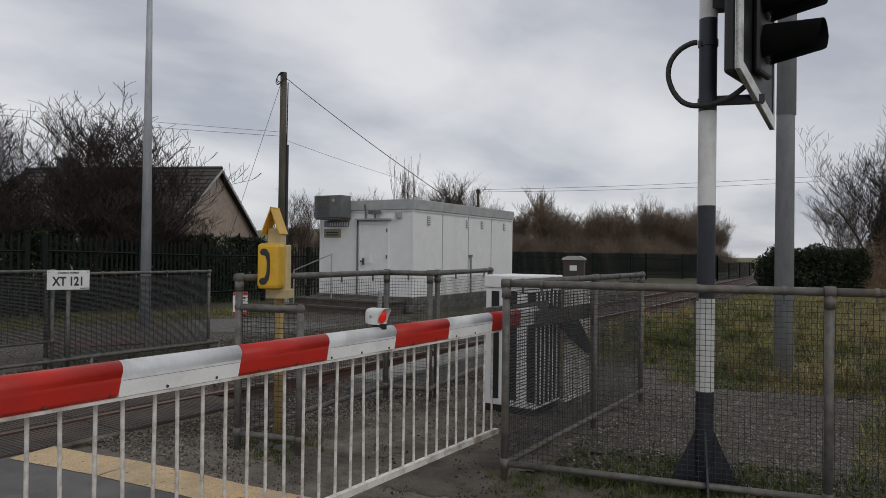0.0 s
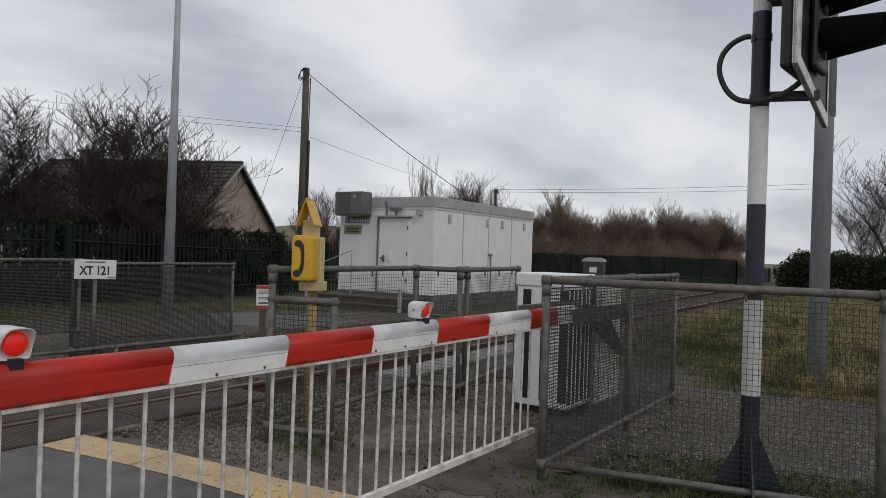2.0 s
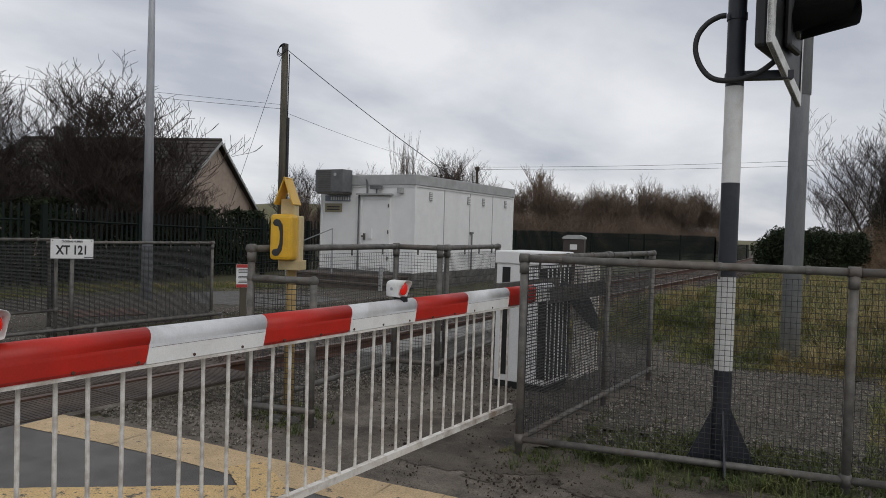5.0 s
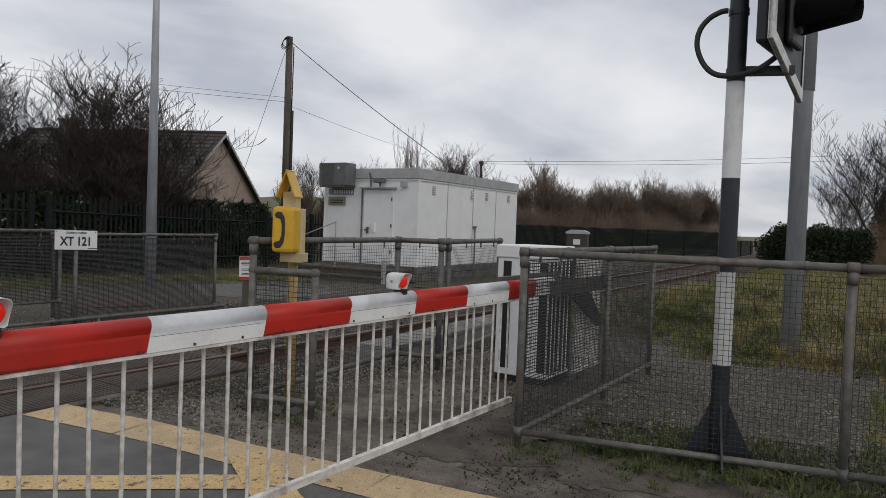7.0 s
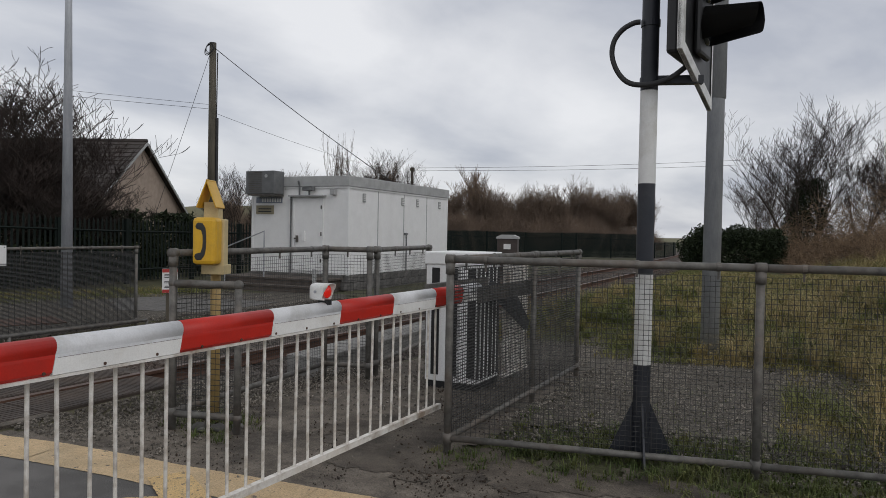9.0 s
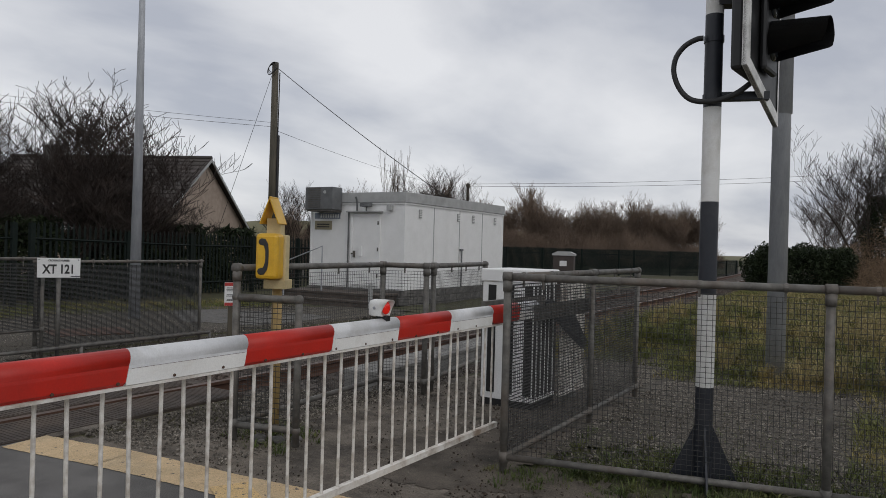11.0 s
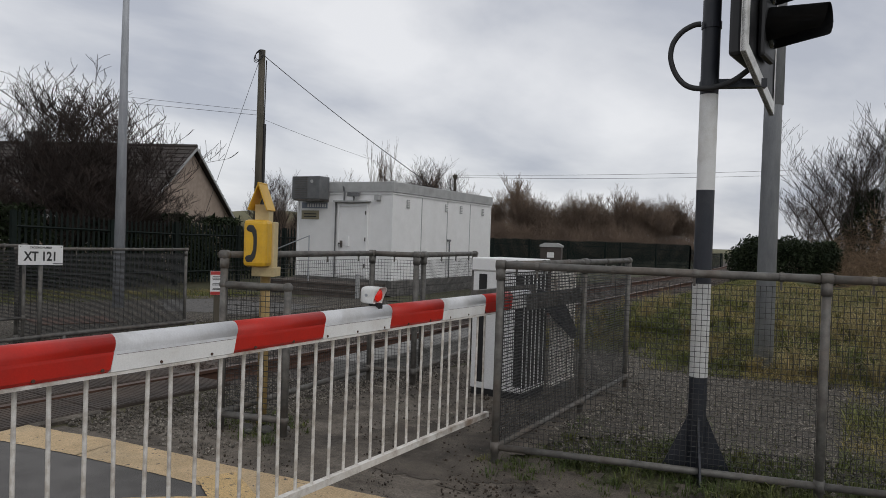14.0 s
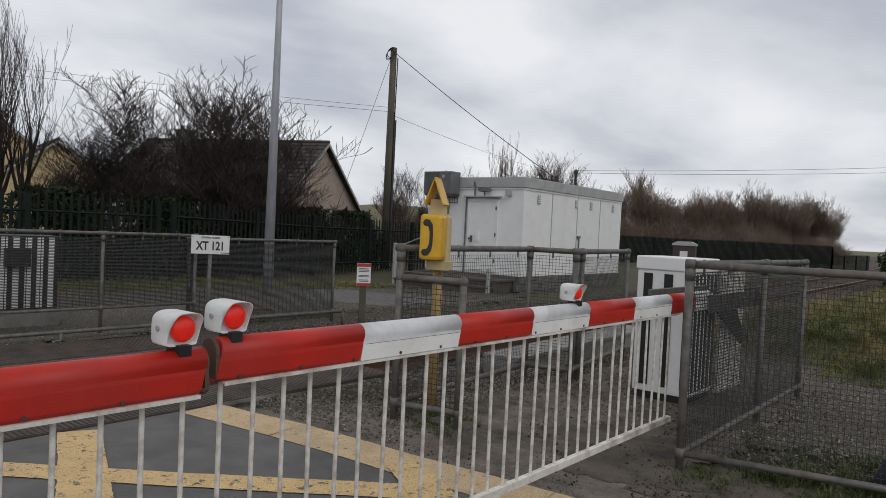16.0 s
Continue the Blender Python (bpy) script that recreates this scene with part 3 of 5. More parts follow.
def clip(parent, p, d):
    """A mesh clip: a strap round the tube with a short tail."""
    bm = bmesh.new()
    q = Vector((*d, 0)) * 0.012
    p = Vector(p)
    cyl(bm, p - q, p + q, 0.0275, 0.0275, 12)
    box(bm, p.x - 0.006, p.x + 0.006, p.y - 0.006, p.y + 0.006, p.z - 0.075, p.z - 0.02)
    return part("clip", bm, "galv", parent)


def tube_fence(label, pts, top, bottom, posts, r=0.024, wire=0.0016, mesh=True, clips=0.45, step=0.031, step_z=None, ground=0.0, group="tube fences", fine=()):
    """A fence of clamped steel tube along points, with posts at fractions of each run."""
    f = thing("tube_fence", label, "fence", pts[0][0], pts[0][1], 0, group=group)
    o = Vector((*pts[0], 0))
    loc = [Vector((*p, 0)) - o for p in pts]
    for i, (a, b) in enumerate(zip(loc, loc[1:])):
        d = (b - a).normalized()
        bevel_tube("top_rail", a + Vector((0, 0, top)), b + Vector((0, 0, top)), r, f)
        bevel_tube("bottom_rail", a + Vector((0, 0, bottom)), b + Vector((0, 0, bottom)), r * 0.9, f)
        if mesh:
            wire_panel(f, (a + d * 0.03)[:2], (b - d * 0.03)[:2], bottom + 0.02, top - 0.055, step, step_z or step * (0.72 if i in fine else 1), wire, 2.3 if i in fine else 1.0)
        if clips:
            k = max(1, int((b - a).length / clips))
            for j in range(k):
                clip(f, a + d * ((j + 0.5) * (b - a).length / k) + Vector((0, 0, top)), d[:2])
        for q in posts[i]:
            p = a + (b - a) * q
            z0 = float(ground_z(p.x + o.x, p.y + o.y)) - 0.15
            bevel_tube("post", p + Vector((0, 0, min(z0, ground))), p + Vector((0, 0, top)), r * 1.05, f)
            collar(f, p + Vector((0, 0, top)), d, r * 1.35, 0.11 if 0 < q < 1 else 0.06)
            collar(f, p + Vector((0, 0, top - 0.06)), (0, 0, 1), r * 1.3, 0.07)
            collar(f, p + Vector((0, 0, bottom)), (0, 0, 1), r * 1.3, 0.07)
    for p in loc:
        elbow(f, p + Vector((0, 0, top)), r * 1.38)
        elbow(f, p + Vector((0, 0, bottom)), r * 1.3)
    return f


tube_fence("grey steel tube fence with wire mesh beside the barrier", [(3.9, 5.5), (-0.17, 4.51), (-2.0, 4.07), (-2.04, 7.04)], 1.275, 0.10, [(0.0, 0.5, 1.0), (1.0,), (0.55, 1.0)], fine=(2,))
inner = tube_fence("grey steel tube fence with wire mesh beside the track", [(-3.965, 3.55), (-4.2, 5.65), (-3.76, 5.78), (-4.1, 7.6)], 1.265, 0.12, [(0.0,), (0.0, 1.0), (0.1, 1.0)], 0.026)
guard = thing("tube_guard", "low bent steel tube guard round the telephone post", "guard rail", -3.965, 3.55, 0)
bevel_tube("top_rail", (0, 0, 1.05), (0.49, 0.14, 1.05), 0.026, guard)
bevel_tube("post", (0.49, 0.14, -0.1), (0.49, 0.14, 1.05), 0.026, guard)
bevel_tube("bottom_rail", (0, 0, 0.11), (0.49, 0.14, 0.11), 0.024, guard)
elbow(guard, (0.49, 0.14, 1.05), 0.036)
elbow(guard, (0, 0, 1.05), 0.034)
elbow(guard, (0.49, 0.14, 0.11), 0.034)
wire_panel(guard, (0.03, 0.01), (0.47, 0.135), 0.14, 1.02)
far_a = tube_fence("grey steel tube fence with wire mesh across the track", [(-8.88, 7.22), (-8.88, 4.72)], 1.14, 0.05, [(0.0, 1.0)], 0.02, 0.0043, step=0.07, step_z=0.0165)
far_b = tube_fence("grey steel tube fence with wire mesh across the track", [(-8.78, 4.75), (-8.78, 2.35), (-8.8, -0.6)], 1.18, 0.30, [(0.0, 0.5, 1.0), (0.5, 1.0)], 0.02, 0.0043, step=0.07, step_z=0.0165)
low = thing("kick_rail", "low steel tube rail along the track side", "rail", -8.5, 7.1, 0)
bevel_tube("rail", (0, 0, 0.09), (0, -8.2, 0.09), 0.022, low)
for yy in (0, -2.0, -4.1, -6.2, -8.2):
    bevel_tube("stub", (0, yy, -0.1), (0, yy, 0.09), 0.022, low)


# ---- barriers ----
def boom_profile(x, zt):
    """Round top, a crease below it and a flared lower half."""
    pr = []
    for k in range(13):
        a = math.pi * (-0.1 + 1.2 * k / 12)
        pr.append((x + 0.042 * math.cos(a), zt - 0.042 + 0.042 * math.sin(a)))
    pr += [(x - 0.0412, zt - 0.066), (x - 0.042, zt - 0.112), (x - 0.03, zt - 0.124), (x + 0.03, zt - 0.124), (x + 0.042, zt - 0.112), (x + 0.0412, zt - 0.066)]
    return pr


def boom_band(parent, x, zt, y0, y1, material, label, slant=0.22):
    bm = bmesh.new()
    prism(bm, boom_profile(x, zt), "y", y0, y1)
    for v in bm.verts:
        v.co.y += (v.co.z - zt + 0.06) * slant
    ob = part("boom_section", bm, material, parent, label)
    for pgn in ob.data.polygons:
        pgn.use_smooth = len(pgn.vertices) == 4 and pgn.index < 12
    return ob


def hood_lamp(parent, y, x, z, s=1.0, turn=2):
    """A hooded red lamp looking towards +x, on a bracket on the boom."""
    bm = bmesh.new()
    box(bm, x - 0.05 * s, x + 0.05 * s, y - 0.018, y + 0.018, z - 0.01, z + 0.022)
    part("lamp_bracket", bm, "black", parent)
    c = z + 0.02 + 0.068 * s
    bm = bmesh.new()
    r, w = 0.072 * s, 0.006
    x0, x1 = x - 0.11 * s, x + 0.07 * s
    rings = []
    for xx, lip in ((x0, 0.9), (x0 + 0.014, 1.0), (x1 - 0.05 * s, 1.0), (x1, 1.0)):
        ring = []
        for k in range(25):
            a = 2 * math.pi * k / 24 - math.pi / 2
            u, v = math.cos(a), math.sin(a)
            power = 0.62 if v > 0 else 0.22
            u2 = math.copysign(abs(u) ** power, u) * 0.98
            vv = math.copysign(abs(v) ** power, v) * 0.98
            cut = 0.0
            if xx == x1 and vv < 0.7:
                cut = 0.05 * s * min(1, (0.7 - vv) / 1.2)
            ring.append((xx - cut, y + r * u2 * lip, c + r * vv * lip))
        rings.append(ring[:-1])
    vs = [[bm.verts.new(p) for p in rg] for rg in rings]
    inner_ring = [bm.verts.new((px - 0.002, y + (py - y) * 0.93, c + (pz - c) * 0.93)) for px, py, pz in rings[-1]]
    deep = [bm.verts.new((x1 - 0.065 * s, y + (py - y) * 0.9, c + (pz - c) * 0.9)) for px, py, pz in rings[-1]]
    k = 24
    allr = vs + [inner_ring, deep]
    for a, b in zip(allr, allr[1:]):
        for i in range(k):
            bm.faces.new((a[i], a[(i + 1) % k], b[(i + 1) % k], b[i]))
    bm.faces.new(vs[0])
    bm.faces.new(deep)
    bmesh.ops.recalc_face_normals(bm, faces=bm.faces[:])
    spin = Matrix.Translation((x, y, 0)) @ Matrix.Rotation(radians(turn), 4, "Z") @ Matrix.Translation((-x, -y, 0))
    bmesh.ops.transform(bm, matrix=spin, verts=bm.verts[:])
    hood = part("lamp_hood", bm, "white", parent, "white lamp hood")
    for pgn in hood.data.polygons:
        pgn.use_smooth = len(pgn.vertices) == 4
    bm = bmesh.new()
    bmesh.ops.create_uvsphere(bm, u_segments=20, v_segments=10, radius=0.055 * s, matrix=spin @ Matrix.Translation((x1 - 0.045 * s, y, c)) @ Matrix.Diagonal((0.35, 1, 1, 1)))
    part("lens", bm, "lens", hood, "round red lens", True)
    bm = bmesh.new()
    cyl(bm, (x - 0.03, y - 0.060 * s, c), (x - 0.03, y - 0.076 * s, c), 0.008, 0.008, 10)
    bmesh.ops.transform(bm, matrix=spin, verts=bm.verts[:])
    part("bolt", bm, "galv_light", hood)


def skirt(parent, x, y0, y1, zt, zb, sgn, spacing=0.1125):
    bm = bmesh.new()
    box(bm, x - 0.03, x + 0.046, y0, y1, zt + 0.001, zt + 0.006)
    box(bm, x + 0.043, x + 0.046, y0, y1, zt - 0.004, zt + 0.001)
    part("skirt_top_angle", bm, "whitebar", parent, "rust-specked white steel angle")
    bm = bmesh.new()
    box(bm, x - 0.016, x + 0.016, y0, y1, zb - 0.004, zb + 0.004)
    box(bm, x + 0.012, x + 0.016, y0, y1, zb - 0.03, zb)
    part("skirt_bottom_rail", bm, "whitebar", parent, "rust-specked white steel angle")
    k = int((y1 - y0 - 0.03) / spacing)
    bm = bmesh.new()
    cyl(bm, (0, 0, zb), (0, 0, zt), 0.0075, 0.0075, 8, False)
    me = bpy.data.meshes.new("skirt_bar")
    bm.to_mesh(me)
    bm.free()
    bolt = bmesh.new()
    cyl(bolt, (0.03, 0, zt + 0.018), (0.046, 0, zt + 0.018), 0.007, 0.006, 6)
    bme = bpy.data.meshes.new("bolt")
    bolt.to_mesh(bme)
    bolt.free()
    for i in range(k + 1):
        y = y0 + 0.02 + spacing * i if sgn > 0 else y1 - 0.02 - spacing * i
        ob = link_mesh("skirt_bar", me, "whitebar", parent, "", True)
        ob.location = (x, y, 0)
        ob.rotation_euler = (random.uniform(-0.012, 0.012), random.uniform(-0.012, 0.012), 0)
        if i % 2 == 0:
            ob = link_mesh("bolt", bme, "rust", parent)
            ob.location = (x, y + 0.03, 0)


def machine(parent, x0, x1, y0, y1, h):
    bm = bmesh.new()
    box(bm, x0, x1, y0, y1, 0.06, h - 0.12, 0.008)
    part("cabinet_body", bm, "cabinet", parent, "white painted steel machine cabinet")
    bm = bmesh.new()
    box(bm, x0 - 0.015, x1 + 0.015, y0 - 0.015, y1 + 0.015, h - 0.12, h, 0.012)
    part("cabinet_lid", bm, "cabinet", parent, "white steel lid")
    bm = bmesh.new()
    box(bm, x0 + 0.01, x1 - 0.01, y0 + 0.01, y1 - 0.01, -0.1, 0.06)
    part("plinth", bm, "black", parent)
    w = x1 - x0
    for i in range(3):
        bm = bmesh.new()
        c = x0 + w * (0.20 + 0.36 * i)
        box(bm, c - 0.04, c + 0.04, y0 - 0.006, y0 + 0.002, 0.12, h - 0.15)
        part("black_stripe", bm, "black", parent)
    for i in range(6):
        bm = bmesh.new()
        c = y0 + (y1 - y0) * (0.10 + 0.165 * i)
        box(bm, x1 - 0.002, x1 + 0.006, c - 0.022, c + 0.022, 0.10, h - 0.14)
        part("black_stripe", bm, "black", parent)


def barrier(label, x, tip, sgn, first, top=1.075):
    """A full barrier: machine, striped boom, hanging skirt and lamps. sgn: the way from the tip to the machine."""
    b = thing("level_crossing_barrier", label, "barrier", 0, 0, 0, group="level crossing barriers")
    ends = [tip] + [first + sgn * 0.533 * i for i in range(6)] + [tip + sgn * 3.63, tip + sgn * 3.95]
    cols = ["red", "white", "red", "white", "red", "white", "red", "white"]
    for i, c in enumerate(cols):
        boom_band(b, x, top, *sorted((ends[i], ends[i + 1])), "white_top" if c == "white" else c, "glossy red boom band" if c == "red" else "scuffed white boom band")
    for i in (1, 3, 5):
        ya, yb = sorted((ends[i], ends[i + 1]))
        bm = bmesh.new()
        box(bm, x + 0.0385, x + 0.0418, ya + 0.01, yb - 0.01, top - 0.0668, top - 0.0655)
        part("seam", bm, "rust", b, "dark seam along the boom")
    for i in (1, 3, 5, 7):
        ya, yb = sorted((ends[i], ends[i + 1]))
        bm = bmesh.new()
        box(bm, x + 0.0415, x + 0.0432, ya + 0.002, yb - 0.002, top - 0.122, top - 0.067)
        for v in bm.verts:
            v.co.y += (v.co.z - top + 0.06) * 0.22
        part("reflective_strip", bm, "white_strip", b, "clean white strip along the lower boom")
    bm = bmesh.new()
    prism(bm, [(x + 0.96 * (u - x), v) for u, v in boom_profile(x, top - 0.002)], "y", *sorted((tip, tip - sgn * 0.012)))
    part("end_cap", bm, "rust", b, "scuffed brown end cap")
    skirt(b, x, *sorted((tip + sgn * 0.015, tip + sgn * 3.37)), top - 0.130, 0.272, sgn)
    hood_lamp(b, tip + sgn * 0.058, x, top - 0.008, 0.66)
    hood_lamp(b, tip + sgn * 2.066, x, top - 0.008, 0.62)
    ym = tip + sgn * 4.93
    y0, y1 = sorted((ym, ym + sgn * 0.55))
    machine(b, x - 0.98, x - 0.46, y0, y1, 1.27)
    # side arms from the boom's end to the pivot, and the counterweight behind
    for dx in (-0.40, 0.05):
        bm = bmesh.new()
        ya, yb = sorted((tip + sgn * 3.85, tip + sgn * 5.0))
        box(bm, x + dx, x + dx + 0.03, ya, yb, 0.93, 1.05, 0.004)
        part("side_arm", bm, "galv", b, "grey steel side arm")
    bm = bmesh.new()
    yc = tip + sgn * 5.35
    prism(bm, [(yc - sgn * 0.35, 1.02), (yc + sgn * 0.25, 0.86), (yc + sgn * 0.62, 0.55), (yc + sgn * 0.55, 0.47), (yc + sgn * 0.15, 0.66), (yc - sgn * 0.4, 0.93)], "x", x - 0.36, x - 0.33)
    part("counterweight_plate", bm, "pole_dark", b, "dark steel counterweight arm")
    for i in range(8):
        bm = bmesh.new()
        yy = tip + sgn * (5.46 + 0.085 * i)
        box(bm, x - 0.42, x - 0.40, min(yy, yy + sgn * 0.03), max(yy, yy + sgn * 0.03), 0.08, 1.2)
        part("guard_slat", bm, "whitebar", b)
    ya, yb = sorted((tip + sgn * 5.43, tip + sgn * 6.1))
    for z0, z1 in ((1.19, 1.22), (0.05, 0.08)):
        bm = bmesh.new()
        box(bm, x - 0.43, x - 0.39, ya, yb, z0, z1)
        part("guard_rail", bm, "whitebar", b)
    for i in range(6):
        bm = bmesh.new()
        yy = ya + 0.11 * i
        box(bm, x - 0.45, x - 0.37, yy, yy + 0.1, 1.222, 1.25)
        part("cap_block", bm, "black" if i % 2 else "cabinet", b)
    bm = bmesh.new()
    box(bm, x - 0.46, x - 0.36, tip + sgn * 5.75 - 0.05, tip + sgn * 5.75 + 0.05, -0.1, 0.06)
    part("guard_foot", bm, "concrete", b)
    return b


barrier("red and white striped barrier boom with hanging white bars", -2.15, 0.862, 1, 1.418)
barrier("lowered red and white barrier boom with scuffed tip", -2.13, 0.805, -1, 0.26, 1.055)


# ---- telephone on its post ----
def telephone():
    t = thing("crossing_telephone", "yellow emergency telephone box on a yellow post", "telephone", -3.865, 3.86, 0, 24)
    bm = bmesh.new()
    cyl(bm, (0, 0, -0.1), (0, 0, 1.5), 0.038, 0.038, 14)
    part("post", bm, "post_yellow", t, "stained yellow steel post", True)
    bm = bmesh.new()
    box(bm, -0.09, 0.085, -0.235, -0.09, 1.185, 1.525, 0.028)
    body = part("phone_case", bm, "yellow", t, "yellow plastic case", False)
    bm = bmesh.new()
    box(bm, -0.07, 0.10, -0.105, -0.02, 1.17, 1.515, 0.008)
    part("back_box", bm, "cream", t)
    bm = bmesh.new()
    box(bm, -0.06, 0.11, -0.13, 0.02, 1.11, 1.18, 0.004)
    part("bracket", bm, "cream", t)
    # handset sign: a bent black shape
    bm = bmesh.new()
    pts = [(-0.052, 0, 0.118), (-0.040, 0, 0.112), (-0.018, 0, 0.108), (0.002, 0, 0.088), (0.010, 0, 0.045), (0.011, 0, 0.0), (0.009, 0, -0.045), (-0.002, 0, -0.088), (-0.024, 0, -0.108), (-0.046, 0, -0.112), (-0.058, 0, -0.118)]
    tube(bm, [(u - 0.005, -0.239, 1.352 + w) for u, _, w in pts], [0.012, 0.024, 0.027, 0.018, 0.0135, 0.013, 0.0135, 0.018, 0.027, 0.024, 0.012], 8)
    for v in bm.verts:
        v.co.y = -0.2375 + (v.co.y + 0.239) * 0.1
    part("handset_symbol", bm, "ink", body, "black handset symbol")
    # folded roof-shaped sign above, seen from its edge
    bm = bmesh.new()
    for sx in (-1, 1):
        v = [(0.0, -0.20, 1.80), (0.0, -0.03, 1.80), (sx * 0.075, -0.03, 1.60), (sx * 0.075, -0.20, 1.60)]
        vs = [bm.verts.new(p) for p in v] + [bm.verts.new((p[0] - sx * 0.006, p[1], p[2] - 0.006)) for p in v]
        for q in ((0, 1, 2, 3), (7, 6, 5, 4), (0, 4, 5, 1), (1, 5, 6, 2), (2, 6, 7, 3), (3, 7, 4, 0)):
            bm.faces.new([vs[i] for i in q])
    bmesh.ops.recalc_face_normals(bm, faces=bm.faces[:])
    part("folded_sign", bm, "yellow", t, "folded yellow sign plate")
    bm = bmesh.new()
    box(bm, -0.05, 0.06, -0.12, -0.03, 1.5, 1.64, 0.004)
    part("sign_stem", bm, "cream", t)


telephone()


# ---- signal ----
def signal():
    s = thing("road_signal", "black and white banded traffic signal post", "traffic signal", -0.842, 4.493, 0)
    r = 0.0535
    zs = [0.36, 0.642, 1.21, 1.78, 2.36, 2.93, 3.3, 4.1]
    cs = ["pole_dark", "white", "pole_dark", "white", "pole_dark", "white", "pole_dark"]
    for a, b, c in zip(zs, zs[1:], cs):
        bm = bmesh.new()
        cyl(bm, (0, 0, a), (0, 0, b), r, r, 24, False)
        part("post_band", bm, c, s, "", True)
    bm = bmesh.new()
    cyl(bm, (0, 0, -0.05), (0, 0, 0.36), r, r, 20)
    for k in range(4):
        a = radians(20 + 90 * k)
        v0 = Vector((math.cos(a), math.sin(a), 0))
        w = Vector((-math.sin(a), math.cos(a), 0)) * 0.006
        q = [v0 * r + Vector((0, 0, 0.40)), v0 * 0.21 + Vector((0, 0, 0.05)), v0 * 0.21 + Vector((0, 0, 0.0)), v0 * r]
        vs = [bm.verts.new(p + w) for p in q] + [bm.verts.new(p - w) for p in q]
        for f in ((0, 1, 2, 3), (7, 6, 5, 4), (0, 4, 5, 1), (1, 5, 6, 2), (2, 6, 7, 3)):
            bm.faces.new([vs[i] for i in f])
    box(bm, -0.19, 0.19, -0.19, 0.19, -0.05, 0.015)
    bmesh.ops.recalc_face_normals(bm, faces=bm.faces[:])
    part("flared_base", bm, "pole_dark", s, "flared dark steel base with fins")
    for z in (2.42, 2.78):
        bm = bmesh.new()
        cyl(bm, (0, 0, z - 0.02), (0, 0, z + 0.02), r + 0.006, r + 0.006, 20)
        part("clamp", bm, "pole_dark", s)
    bm = bmesh.new()
    pts = [(-0.05, -0.06, 2.78), (-0.09, -0.07, 2.775), (-0.155, -0.08, 2.74), (-0.205, -0.09, 2.67), (-0.215, -0.09, 2.575), (-0.175, -0.085, 2.47), (-0.10, -0.085, 2.40), (0.02, -0.08, 2.385), (0.14, -0.06, 2.42), (0.24, -0.03, 2.5)]
    tube(bm, spline(pts, 5), 0.0165, 10)
    part("cable_loop", bm, "cable", s, "grey cable loop", True)
    bm = bmesh.new()
    box(bm, 0.04, 0.32, -0.03, 0.03, 2.40, 2.45, 0.0, Matrix.Rotation(radians(18), 4, "Z"))
    part("bracket", bm, "pole_dark", s)
    bm = bmesh.new()
    box(bm, 0.0, 0.32, -0.05, 0.05, 2.98, 3.2, 0.0, Matrix.Rotation(radians(18), 4, "Z"))
    part("bracket", bm, "black", s)
    # head: backing board seen nearly edge-on with a pale rim, black housing and hooded lamps
    h = new("signal_head")
    h.parent = s
    h.matrix_basis = pose(0.266, 0.055, 2.95, 0, 0, HEAD_YAW)
    w, zt, zn, zf = 0.365, 0.95, -0.42, -0.665
    out = [(-w, zn), (w, zf), (w, zt), (-w, zt)]
    bm = bmesh.new()
    prism(bm, out, "y", -0.010, 0.010)
    part("backing_board", bm, "black", h, "black backing board with a slanted lower edge")
    bm = bmesh.new()
    inn = [(-w + 0.06, zn + 0.05), (w - 0.03, zf + 0.085), (w - 0.03, zt - 0.06), (-w + 0.06, zt - 0.06)]
    va = [bm.verts.new((u, -0.016, v)) for u, v in out]
    vb = [bm.verts.new((u, -0.016, v)) for u, v in inn]
    vc = [bm.verts.new((u, 0.014, v)) for u, v in out]
    for i in range(4):
        j = (i + 1) % 4
        bm.faces.new((va[i], va[j], vb[j], vb[i]))
        bm.faces.new((va[i], vc[i], vc[j], va[j]))
    bmesh.ops.recalc_face_normals(bm, faces=bm.faces[:])
    part("board_rim", bm, "rim", h, "pale worn border")
    bm = bmesh.new()
    box(bm, -0.33, 0.30, 0.016, 0.09, -0.43, 0.9, 0.02)
    part("housing", bm, "black", h)
    bm = bmesh.new()
    box(bm, -0.135, 0.135, -0.06, -0.018, -0.40, 0.5, 0.02)
    part("lamp_housing", bm, "black", h)
    for z in (0.29, 0.03, -0.23):
        bm = bmesh.new()
        rings = []
        for y, rr, drop in ((-0.02, 0.125, 0.0), (-0.37, 0.122, 0.02)):
            rings.append([bm.verts.new((rr * math.cos(a), y + (0.03 * max(0.0, 0.35 - math.sin(a)) if y < -0.2 else 0), z + rr * math.sin(a) * (0.25 if y < -0.2 and math.sin(a) < 0 else 1.12) - drop)) for a in [math.pi * (-0.22 + 1.44 * k / 20) for k in range(21)]])
        for i in range(20):
            bm.faces.new((rings[0][i], rings[0][i + 1], rings[1][i + 1], rings[1][i]))
        bmesh.ops.solidify(bm, geom=bm.faces[:], thickness=0.008)
        part("visor", bm, "black", h, "black lamp visor", True)
        bm = bmesh.new()
        bmesh.ops.create_uvsphere(bm, u_segments=16, v_segments=8, radius=0.1, matrix=Matrix.Translation((0, -0.06, z)) @ Matrix.Diagonal((1, 0.3, 1, 1)))
        part("lamp_lens", bm, "glass", h, "dark unlit lens", True)


HEAD_YAW = 84
signal()


